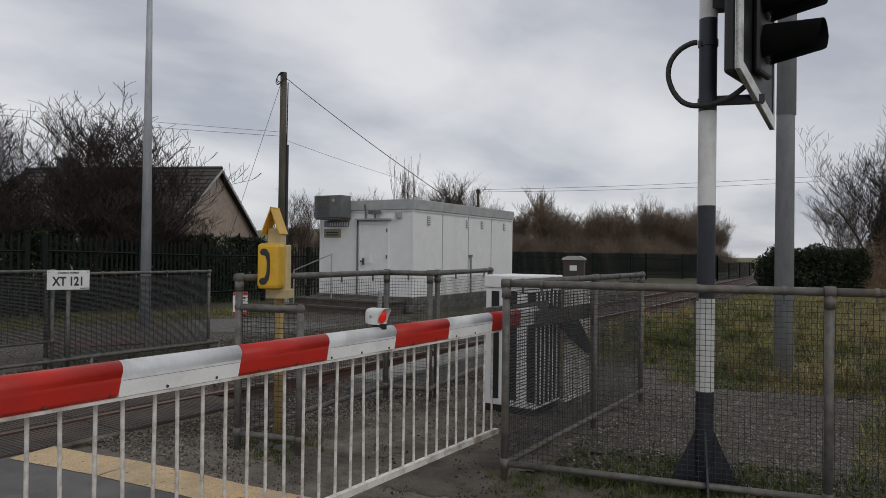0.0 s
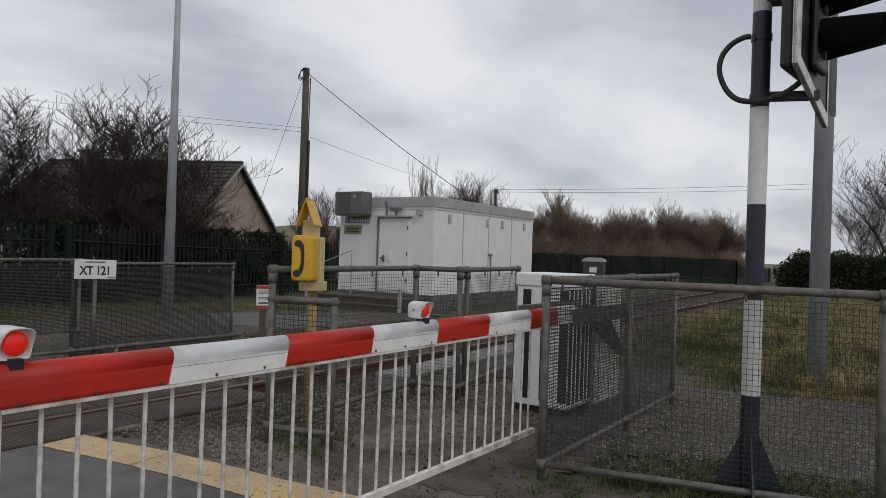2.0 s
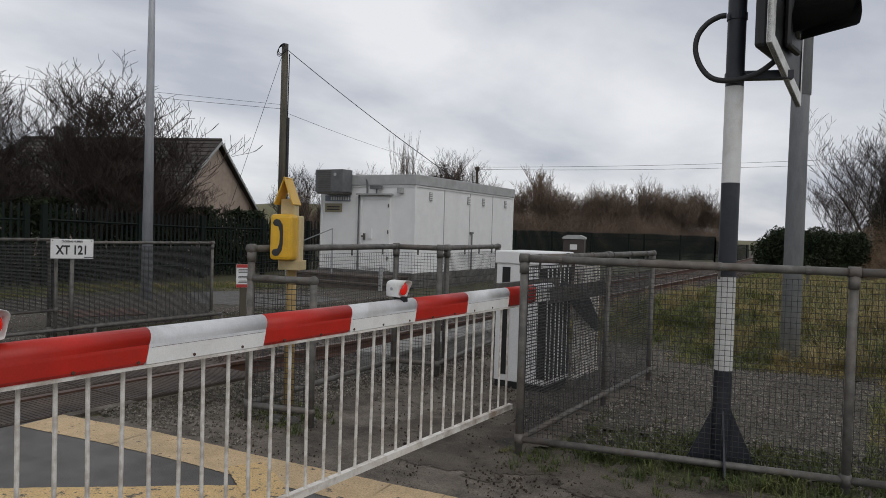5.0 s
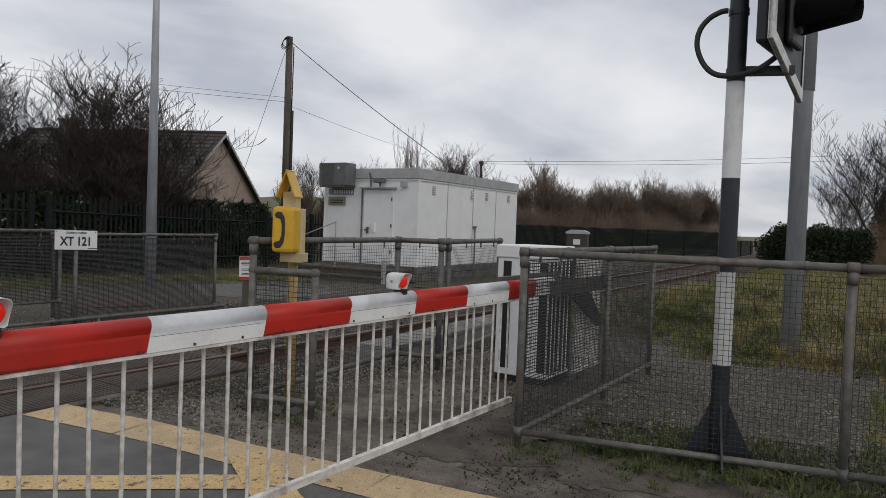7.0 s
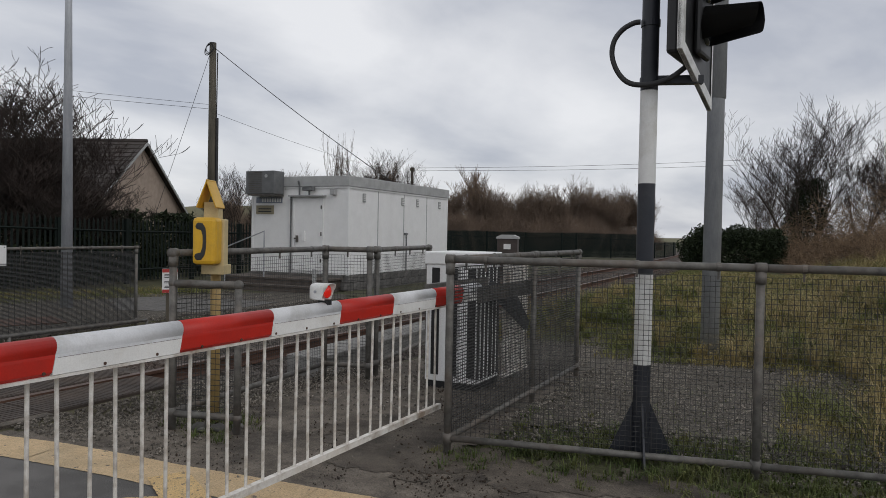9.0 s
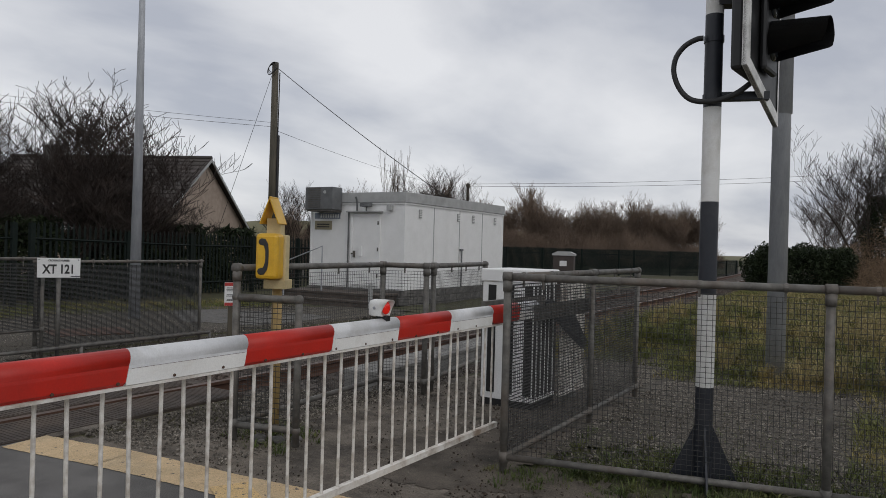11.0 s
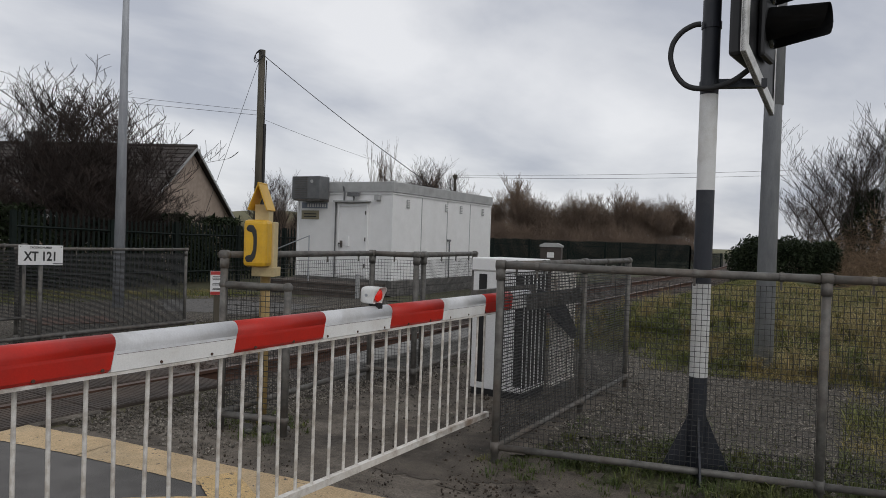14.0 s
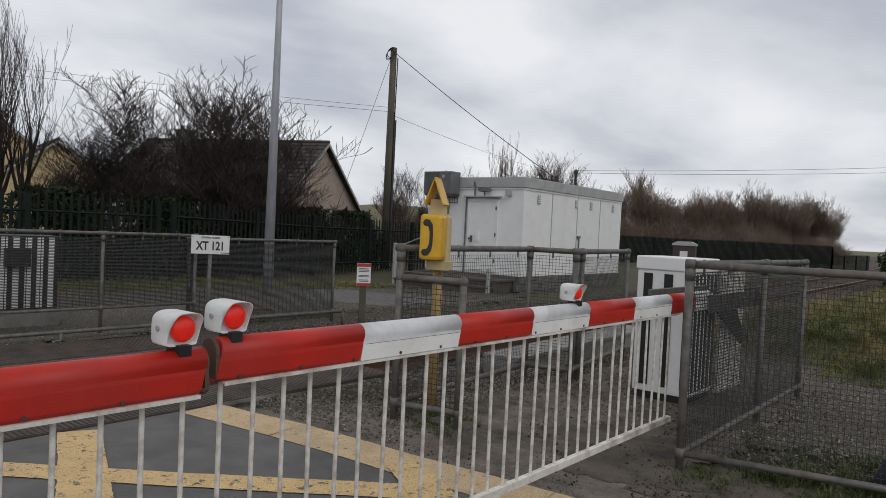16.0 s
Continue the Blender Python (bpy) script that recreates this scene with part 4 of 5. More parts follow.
# ---- masts and poles ----
def mast(label, x, y, h, r0, r1):
    s = thing("steel_mast", label, "lamp post", x, y, float(ground_z(x, y)))
    bm = bmesh.new()
    cyl(bm, (0, 0, -0.2), (0, 0, h), r0, r1, 16)
    part("shaft", bm, "galv_light", s, "", True)
    if r1 > 0.05:
        bm = bmesh.new()
        cyl(bm, (0.006, 0, 3.07), (0.006, 0, h), r0 * 0.98, r1 * 1.06, 16)
        part("upper_sleeve", bm, "galv_light", s, "", True)


mast("tall grey galvanised steel mast on gravel", -11.62, 7.985, 8.2, 0.108, 0.032)
mast("tall grey galvanised steel mast in long grass", -0.985, 8.97, 11.0, 0.108, 0.075)


def wire_line(parent, name, a, b, sag, r=0.008, k=14):
    bm = bmesh.new()
    a, b = Vector(a), Vector(b)
    tube(bm, [a + (b - a) * (i / k) - Vector((0, 0, sag * 4 * (i / k) * (1 - i / k))) for i in range(k + 1)], r, 5)
    part(name, bm, "cable", parent)


def utility_pole():
    x, y = -18.64, 18.2
    s = thing("utility_pole", "weathered wooden utility pole with cables", "utility pole", x, y, 0)
    bm = bmesh.new()
    cyl(bm, (0, 0, -0.3), (0, 0, 7.9), 0.15, 0.115, 14)
    part("pole", bm, "timber", s, "", True)
    bm = bmesh.new()
    cyl(bm, (0.11, 0.09, 5.2), (0.125, 0.10, 7.55), 0.02, 0.02, 8)
    part("riser_cable", bm, "cable", s)
    bm = bmesh.new()
    box(bm, 0.07, 0.17, 0.04, 0.14, 0.2, 5.3, 0.01)
    part("cable_cover", bm, "cable", s, "dark cable cover on the pole")
    bm = bmesh.new()
    for k in range(3):
        c0, tilt = Vector((0.05 * k - 0.05, -0.16, 7.62 + 0.04 * k)), 0.4 * k - 0.4
        ring = []
        for j in range(13):
            a = 2 * math.pi * j / 12
            ring.append(c0 + Vector((0.19 * math.cos(a), 0.05 * math.sin(a + tilt), 0.19 * math.sin(a))))
        tube(bm, ring, 0.014, 6)
    part("cable_coil", bm, "cable", s)
    wire_line(s, "drop_cable", (0.1, 0, 7.7), (6.44, 2.88, 2.7), 0.12, 0.013)
    wire_line(s, "stay_wire", (-0.1, 0, 7.6), (-3.2, -0.3, 0.3), 0.0, 0.008)
    wire_line(s, "overhead_cable", (0, 0, 5.6), (-40, -32, 10.0), 0.6, 0.007, 24)
    wire_line(s, "overhead_cable", (0, 0, 5.75), (-40, -32, 10.6), 0.6, 0.006, 24)
    wire_line(s, "overhead_cable", (0, 0, 5.5), (-11.4, 33.6, 6.4), 0.35, 0.007, 24)


utility_pole()


def far_pole():
    s = thing("utility_pole", "distant wooden utility pole among bare trees", "utility pole", -30.1, 51.8, 0)
    bm = bmesh.new()
    cyl(bm, (0, 0, -0.3), (0, 0, 6.9), 0.15, 0.11, 10)
    part("pole", bm, "timber", s, "", True)
    bm = bmesh.new()
    box(bm, -0.16, 0.16, -0.14, 0.14, 6.55, 6.85, 0.03)
    part("insulator_head", bm, "timber", s)
    wire_line(s, "overhead_cable", (0, 0, 6.85), (43, 28.5, 10.4), 0.5, 0.014, 20)
    wire_line(s, "overhead_cable", (0.3, 0, 6.65), (43.3, 28.5, 10.0), 0.6, 0.014, 20)


far_pole()


# ---- hut ----
def hut():
    L, W, H0, H1 = 6.0, 3.1, 0.29, 2.60
    s = thing("equipment_hut", "white panelled equipment hut on a block plinth", "hut", -10.57, 15.03, 0, 2.4)
    # own axes: y along the long side, -x along the door side
    bm = bmesh.new()
    box(bm, -W, 0, 0, L, H0, H1, 0.02)
    part("wall", bm, "cabinet", s, "white painted panel walls")
    bm = bmesh.new()
    box(bm, -W - 0.06, 0.06, -0.06, L + 0.06, H1, H1 + 0.27, 0.01)
    part("roof", bm, "fascia", s, "grey fascia and flat roof")
    bm = bmesh.new()
    box(bm, -W - 0.03, 0.03, -0.03, L + 0.03, H1 - 0.05, H1 - 0.004)
    part("roof_trim", bm, "cabinet", s)
    # long-side panel joints as thin proud strips
    for i in range(1, 4):
        bm = bmesh.new()
        y = L * i / 4
        box(bm, 0.0, 0.012, y - 0.012, y + 0.012, H0, H1 - 0.06)
        part("joint_strip", bm, "fascia", s)
    for x, y in ((0.0, 0.0), (0.0, L), (-W, 0.0)):
        bm = bmesh.new()
        box(bm, x - 0.04, x + 0.02, y - 0.02, y + 0.04, H0, H1 - 0.05, 0.006)
        part("corner_trim", bm, "cabinet", s)
    for y in (0.75, 2.9, 3.85, 5.4):
        v = new("vent")
        v.parent = s
        bm = bmesh.new()
        box(bm, 0.0, 0.03, y - 0.07, y + 0.07, 2.22, 2.45, 0.006)
        part("vent_box", bm, "fascia", v)
        for k in range(4):
            bm = bmesh.new()
            box(bm, 0.03, 0.05, y - 0.06, y + 0.06, 2.25 + 0.05 * k, 2.27 + 0.05 * k)
            part("slat", bm, "cabinet", v)
    bm = bmesh.new()
    tube(bm, [(0.05, 3.1, 0.3), (0.05, 3.1, 1.40)], 0.02, 8)
    box(bm, 0.0, 0.06, 3.02, 3.18, 1.36, 1.42)
    part("conduit", bm, "ac", s)
    # door on the short side
    d = new("door")
    d.parent = s
    x0, x1 = -1.66, -0.80
    bm = bmesh.new()
    box(bm, x0, x1, -0.035, -0.004, H0 + 0.08, 2.22, 0.006)
    part("door_leaf", bm, "cabinet", d)
    bm = bmesh.new()
    box(bm, x0 - 0.06, x0, -0.05, -0.004, H0 + 0.05, 2.28)
    box(bm, x1, x1 + 0.06, -0.05, -0.004, H0 + 0.05, 2.28)
    box(bm, x0, x1, -0.05, -0.004, 2.22, 2.28)
    part("door_frame", bm, "cabinet", d)
    bm = bmesh.new()
    box(bm, x0 + 0.08, x0 + 0.12, -0.10, -0.03, 1.12, 1.30)
    box(bm, x0 + 0.02, x0 + 0.12, -0.10, -0.06, 1.20, 1.24)
    part("handle", bm, "galv", d)
    bm = bmesh.new()
    box(bm, x0 + 0.22, x0 + 0.34, -0.07, -0.03, 1.16, 1.42)
    part("lock_box", bm, "cabinet", d)
    for z in (0.6, 1.3, 2.0):
        bm = bmesh.new()
        box(bm, x1 - 0.02, x1 + 0.02, -0.06, -0.03, z, z + 0.1)
        part("hinge", bm, "galv", d)
    bm = bmesh.new()
    box(bm, x0 - 0.14, x1 + 0.12, -0.16, -0.004, 2.33, 2.37)
    part("rain_hood", bm, "fascia", s)
    # strip of conduit and flood lamps
    bm = bmesh.new()
    tube(bm, [(-1.78, -0.05, 0.3), (-1.78, -0.05, 2.35)], 0.02, 8)
    tube(bm, [(-1.5, -0.06, 2.35), (-1.5, -0.06, 2.62), (-1.5, -0.12, 2.75)], 0.025, 8)
    part("conduit", bm, "ac", s)
    bm = bmesh.new()
    box(bm, -1.30, -0.98, -0.22, -0.08, 2.48, 2.58, 0.01)
    cyl(bm, (-1.14, -0.13, 2.36), (-1.14, -0.13, 2.5), 0.02)
    part("flood_lamp", bm, "ac", s)
    bm = bmesh.new()
    box(bm, -0.50, -0.36, -0.12, -0.004, 2.38, 2.52)
    part("junction_box", bm, "fascia", s)
    bm = bmesh.new()
    box(bm, -W + 0.12, -W + 1.0, -0.02, -0.004, 2.16, 2.32)
    part("name_plate", bm, "bluegrey", s, "blue-grey plate with unreadable lettering")
    for k in range(8):
        bm = bmesh.new()
        x = -W + 0.32 + 0.085 * k
        box(bm, x, x + 0.05, -0.025, -0.02, 2.19, 2.29)
        part("letter_bar", bm, "sign", s)
    bm = bmesh.new()
    box(bm, -W + 0.12, -W + 0.72, -0.02, -0.004, 1.86, 2.10)
    part("tan_plate", bm, "brass", s, "tan notice plate")
    for k in range(2):
        bm = bmesh.new()
        box(bm, -W + 0.2, -W + 0.64, -0.025, -0.02, 1.92 + 0.07 * k, 1.95 + 0.07 * k)
        part("letter_bar", bm, "ink", s)
    # air conditioner at the upper corner
    a = new("air_conditioner")
    a.parent = s
    bm = bmesh.new()
    box(bm, -W + 0.16, -W + 1.10, -0.50, -0.07, 2.39, 3.00, 0.015)
    part("casing", bm, "ac", a, "grey metal air conditioner casing")
    bm = bmesh.new()
    for k in range(11):
        z = 2.45 + 0.05 * k
        box(bm, -W + 0.26, -W + 0.70, -0.512, -0.50, z, z + 0.018)
    part("grille", bm, "galv", a)
    bm = bmesh.new()
    cyl(bm, (-W + 0.84, -0.512, 2.86), (-W + 0.84, -0.50, 2.86), 0.045)
    part("badge", bm, "fascia", a)
    bm = bmesh.new()
    box(bm, -W + 0.2, -W + 1.05, -0.48, -0.02, 2.345, 2.39)
    part("bracket", bm, "galv", a)
    # block plinth
    bm = bmesh.new()
    box(bm, -W + 0.03, -0.03, 0.03, L - 0.03, -0.2, H0)
    part("plinth_core", bm, "block", s)
    bm = bmesh.new()
    box(bm, -0.215, 0.215, -0.05, 0.05, -0.09, 0.09, 0.008)
    me = bpy.data.meshes.new("block")
    bm.to_mesh(me)
    bm.free()
    for row in range(3):
        z = 0.195 - row * 0.19
        for k in range(14):
            ob = link_mesh("block", me, "block", s)
            ob.location = (-0.02, 0.22 + 0.44 * k - (0.2 if row == 1 else 0), z)
            ob.rotation_euler.z = math.pi / 2
        for k in range(7):
            ob = link_mesh("block", me, "block", s)
            ob.location = (-0.24 - 0.44 * k - (0.0 if row == 1 else 0.1), 0.0, z)
    return s


hut()


def hut_steps():
    s = thing("hut_steps", "dark timber steps and landing with a handrail", "steps", -11.9, 14.0, 0, 2.4)
    for k, (y0, y1, z) in enumerate(((0.0, 0.95, 0.22), (-0.3, 0.0, 0.06))):
        for j in range(3):
            bm = bmesh.new()
            box(bm, -1.9, 1.25, y0 + (y1 - y0) * j / 3, y0 + (y1 - y0) * (j + 1) / 3 - 0.01, z - 0.05, z, 0.004)
            part("tread", bm, "sleeper", s)
        bm = bmesh.new()
        box(bm, -1.85, 1.2, y0 + 0.02, y1 - 0.02, -0.2, z - 0.05)
        part("riser", bm, "sleeper", s)
    bm = bmesh.new()
    tube(bm, [(-1.75, -0.1, -0.1), (-1.75, -0.1, 0.95), (-0.62, 0.1, 1.40), (-0.62, 0.1, 0.2)], 0.022, 8)
    part("handrail", bm, "galv_light", s)
    for x in (-1.85, 1.22):
        bm = bmesh.new()
        box(bm, x - 0.04, x + 0.04, -0.3, -0.22, -0.2, 0.5 if x > 0 else 1.0, 0.006)
        part("timber_post", bm, "fascia", s)


hut_steps()


# ---- far cabinet by the track ----
def lineside_cabinet():
    x, y = -9.34, 22.85
    s = thing("lineside_cabinet", "dark brown lineside cabinet with a pale lid", "cabinet", x, y, -0.1, 15)
    bm = bmesh.new()
    box(bm, -0.35, 0.35, -0.25, 0.25, -0.1, 1.38, 0.01)
    part("body", bm, "brownbox", s)
    bm = bmesh.new()
    prism(bm, [(-0.38, 1.38), (0.38, 1.38), (0.38, 1.44), (0.2, 1.52), (-0.2, 1.52), (-0.38, 1.44)], "y", -0.28, 0.28)
    part("lid", bm, "fascia", s)
    bm = bmesh.new()
    box(bm, -0.12, 0.12, -0.262, -0.25, 1.02, 1.2)
    part("label_plate", bm, "sign", s)


lineside_cabinet()


# ---- signs ----
def crossing_sign():
    s = thing("crossing_sign", "white crossing number sign on a slim post", "sign", -8.55, 4.82, 0, 60)
    bm = bmesh.new()
    cyl(bm, (0, 0.03, -0.1), (0, 0.03, 0.98), 0.025, 0.025, 10)
    part("post", bm, "galv", s, "", True)
    bm = bmesh.new()
    box(bm, -0.235, 0.235, -0.008, 0.008, 0.955, 1.195, 0.002)
    pl = part("plate", bm, "sign", s)
    text_part("XT 121", 0.152, "ink", pl, pose(0, -0.010, 1.055, 90, 0, 0) @ Matrix.Diagonal((0.74, 1, 1, 1)))
    text_part("CROSSING NUMBER", 0.032, "ink", pl, pose(0, -0.010, 1.165, 90, 0, 0) @ Matrix.Diagonal((0.8, 1, 1, 1)))
    bm = bmesh.new()
    box(bm, 0.13, 0.24, -0.010, -0.008, 0.968, 0.978)
    part("letter_bar", bm, "ink", pl)
    for x in (-0.215, 0.215):
        bm = bmesh.new()
        cyl(bm, (x, -0.014, 1.175), (x, -0.008, 1.175), 0.006)
        part("screw", bm, "ink", pl)


crossing_sign()


def notice():
    s = thing("warning_notice", "small white notice with red bands on a stake", "sign", -8.43, 7.45, 0, 55)
    bm = bmesh.new()
    box(bm, -0.05, 0.05, 0.0, 0.05, -0.1, 0.5, 0.004)
    part("stake", bm, "timber", s)
    bm = bmesh.new()
    box(bm, -0.11, 0.11, -0.008, 0.0, 0.47, 0.83, 0.002)
    part("plate", bm, "sign", s)
    for z0, z1 in ((0.775, 0.828), (0.472, 0.52)):
        bm = bmesh.new()
        box(bm, -0.108, 0.108, -0.0105, -0.008, z0, z1)
        part("red_band", bm, "signred", s)
    for z in (0.745, 0.725, 0.70, 0.64, 0.62, 0.57, 0.55):
        bm = bmesh.new()
        w = 0.07 + 0.02 * ((z * 1000) % 3) / 3
        box(bm, -w, w, -0.0105, -0.008, z - 0.005, z + 0.005)
        part("letter_bar", bm, "ink", s)


notice()


# ---- striped cabinet across the track ----
def striped_cabinet():
    s = thing("striped_cabinet", "black and white striped barrier machine across the track", "cabinet", -9.75, 2.4, 0)
    bm = bmesh.new()
    box(bm, -0.4, 0.0, -0.3, 1.05, 0.0, 1.1, 0.01)
    part("body", bm, "black", s)
    for k in range(10):
        bm = bmesh.new()
        y = -0.27 + 0.133 * k
        box(bm, 0.0, 0.012, y, y + 0.07, 0.22, 1.08)
        part("white_stripe", bm, "cabinet", s)
    bm = bmesh.new()
    box(bm, 0.012, 0.10, 0.42, 0.70, 0.72, 0.95, 0.01)
    part("lock_box", bm, "black", s)
    bm = bmesh.new()
    box(bm, -0.42, 0.02, -0.32, 1.07, -0.1, 0.2, 0.01)
    part("plinth", bm, "concrete", s)


striped_cabinet()


def cable_trough():
    s = thing("cable_trough", "pale concrete cable trough beside the track", "trough", -4.75, 6.0, -0.02, 4)
    bm = bmesh.new()
    box(bm, -0.2, 0.2, 0, 4.0, -0.12, 0.06)
    part("channel", bm, "concrete", s)
    for k in range(8):
        bm = bmesh.new()
        box(bm, -0.22, 0.22, 0.5 * k + 0.01, 0.5 * k + 0.49, 0.062, 0.11, 0.008)
        part("lid", bm, "concrete", s)


cable_trough()

# ---- lid and clutter on the yard ----
bm = bmesh.new()
box(bm, -0.55, 0.55, -0.42, 0.42, 0.0, 0.03, 0.006)
lid = link("inspection_cover", bm, "rust")
lid.matrix_basis = pose(-10.2, 6.25, 0.0, 0, 0, 70)
tagged(lid, "rust-brown steel cover set in gravel", "cover")

for x, y, s, nm in ((-3.66, 3.70, 0.055, 1), (-3.58, 3.80, 0.04, 2), (-3.80, 3.66, 0.05, 3), (-3.50, 3.72, 0.035, 4), (-3.72, 3.60, 0.03, 5)):
    bm = bmesh.new()
    bmesh.ops.create_icosphere(bm, subdivisions=2, radius=s)
    for v in bm.verts:
        v.co *= 1 + 0.5 * noise.noise(v.co * 14 + Vector((nm * 3, 0, 0)))
        v.co.z *= 0.6
    st = link("loose_stone", bm, "block", None, "", True)
    st.location = (x, y, 0.012)
    tagged(st, "pale broken stone by the telephone post", "stone")


# ---- palisade ----
def palisade(label, pts, h, spacing=0.155):
    f = thing("palisade_fence", label, "fence", 0, 0, 0, group="palisade fences")
    bm = bmesh.new()
    prism(bm, [(-0.034, 0.0), (-0.02, 0.012), (0, 0.02), (0.02, 0.012), (0.034, 0.0), (0.0, 0.014)], "z", 0.05, h - 0.1)
    tip = [bm.verts.new(p) for p in ((-0.034, 0.0, h - 0.1), (0, 0.02, h - 0.1), (0.034, 0.0, h - 0.1), (0, 0.008, h))]
    for q in ((0, 1, 3), (1, 2, 3), (2, 0, 3)):
        bm.faces.new([tip[i] for i in q])
    me = bpy.data.meshes.new("pale")
    bm.to_mesh(me)
    bm.free()
    count = 0
    rest = []
    for (x0, y0), (x1, y1) in zip(pts, pts[1:]):
        d = Vector((x1 - x0, y1 - y0, 0))
        ang = math.atan2(d.y, d.x)
        k = int(d.length / spacing)
        for z in (0.35, h - 0.38):
            bm = bmesh.new()
            g0, g1 = float(ground_z(x0, y0)), float(ground_z(x1, y1))
            tube(bm, [(x0, y0, g0 + z), (x1, y1, g1 + z)], 0.025, 4)
            part("rail", bm, "palisade", f)
        for i in range(k):
            p = Vector((x0, y0, 0)) + d * (i / k)
            g = float(ground_z(p.x, p.y))
            if count < 300:
                ob = link_mesh("pale", me, "palisade", f)
                ob.matrix_basis = Matrix.Translation((p.x, p.y, g)) @ Matrix.Rotation(ang + random.uniform(-0.03, 0.03), 4, "Z")
                count += 1
            else:
                rest.append(((p.x, p.y, g + 0.02), (p.x, p.y, g + h), 0.034, 0.030))
        for i in range(int(d.length / 2.75) + 1):
            p = Vector((x0, y0, 0)) + d * min(1, i * 2.75 / d.length)
            g = float(ground_z(p.x, p.y))
            bm = bmesh.new()
            box(bm, p.x - 0.05, p.x + 0.05, p.y - 0.05, p.y + 0.05, g - 0.2, g + h - 0.05)
            part("post", bm, "palisade", f)
    if rest:
        tagged(link_mesh("pales", rods_mesh("pales", rest, 4), "palisade", f), kind="stuff")
    return f


palisade("dark green steel palisade fence before the house", [(-15.2, 8.0), (-16.4, 13.0), (-17.3, 18.2), (-17.2, 22.0)], 1.78)
palisade("dark green steel palisade fence before the house", [(-15.13, 7.6), (-14.6, 3.0), (-14.2, -8.0)], 1.78)
palisade("dark green steel palisade fence along the railway", [(-10.6, 51.0), (-15.0, 46.0), (-20.3, 40.0), (-20.5, 32.0), (-17.2, 22.0)], 1.75, 0.075)
palisade("dark green steel palisade fence along the railway", [(-10.6, 51.0), (-9.9, 60.0)], 1.6)


# ---- houses ----
def house(label, px, py, rz, length, half, ridge, eave, wall_mat, group="houses"):
    """Ridge along local -x from the gable at x = 0; tiles in courses."""
    s = thing("house", label, "house", px, py, 0, rz, group)
    bm = bmesh.new()
    prism(bm, [(-half, -0.3), (half, -0.3), (half, eave), (0, ridge - 0.12), (-half, eave)], "x", -length, 0)
    part("wall", bm, wall_mat, s, "rendered gable wall")
    over = 0.25
    rise = (ridge - eave) / half
    for sy in (-1, 1):
        roof = new("roof_slope")
        roof.parent = s
        courses = 16
        run = half + 0.3
        for c in range(courses):
            a, b = c / courses, (c + 1) / courses
            y0, y1 = sy * run * (1 - a), sy * run * (1 - b)
            z0, z1 = ridge - rise * run * (1 - a), ridge - rise * run * (1 - b)
            bm = bmesh.new()
            q = [(y0, z0 - 0.02), (y0, z0 + 0.055), (y1, z1 + 0.02), (y1, z1 - 0.03)]
            prism(bm, q, "x", -length - over, over)
            part("tile_course", bm, "tile", roof)
    bm = bmesh.new()
    cyl(bm, (-length - over, 0, ridge + 0.02), (over, 0, ridge + 0.02), 0.09, 0.09, 8)
    part("ridge_tiles", bm, "tile", s)
    for sy in (-1, 1):
        bm = bmesh.new()
        run = half + 0.3
        prism(bm, [(0, ridge - 0.02), (0, ridge - 0.14), (sy * run, ridge - rise * run - 0.14), (sy * run, ridge - rise * run - 0.02)], "x", over, over + 0.03)
        part("bargeboard", bm, "fascia", s, "pale bargeboard")
        bm = bmesh.new()
        box(bm, -length - over, over, *sorted((sy * (half + 0.3), sy * (half + 0.4))), eave - 0.35, eave - 0.22)
        part("gutter", bm, "sign", s)
    for k in range(3):
        w = new("window")
        w.parent = s
        x = -1.8 - 2.8 * k
        bm = bmesh.new()
        box(bm, x - 0.7, x + 0.7, -half - 0.03, -half + 0.02, 0.9, 1.9)
        part("pane", bm, "glass", w)
        for x0, x1, z0, z1 in ((x - 0.76, x - 0.7, 0.84, 1.96), (x + 0.7, x + 0.76, 0.84, 1.96), (x - 0.7, x + 0.7, 0.84, 0.9), (x - 0.7, x + 0.7, 1.9, 1.96), (x - 0.03, x + 0.03, 0.9, 1.9)):
            bm = bmesh.new()
            box(bm, x0, x1, -half - 0.05, -half + 0.01, z0, z1)
            part("frame", bm, "sign", w)
    return s


bungalow = house("bungalow with dark tiled roof and pinkish gable", -24.0, 19.65, 24.6, 8.6, 4.1, 4.87, 2.07, "render")
bm = bmesh.new()
box(bm, -7.15, -6.55, -0.3, 0.3, 4.3, 5.25, 0.01)
box(bm, -7.2, -6.5, -0.35, 0.35, 5.25, 5.36, 0.01)
for _x in (-7.0, -6.7):
    cyl(bm, (_x, 0, 5.36), (_x, 0, 5.56), 0.09, 0.08, 10)
part("chimney", bm, "brick_dark", bungalow, "dark brick chimney with two pots")
house("cream house with a steep dark roof", -37.5, 14.2, -12, 8.0, 3.2, 4.9, 2.5, "render2")
house("cream house with a steep dark roof", -42.3, 13.0, -12, 9.0, 4.3, 6.2, 3.0, "render2")


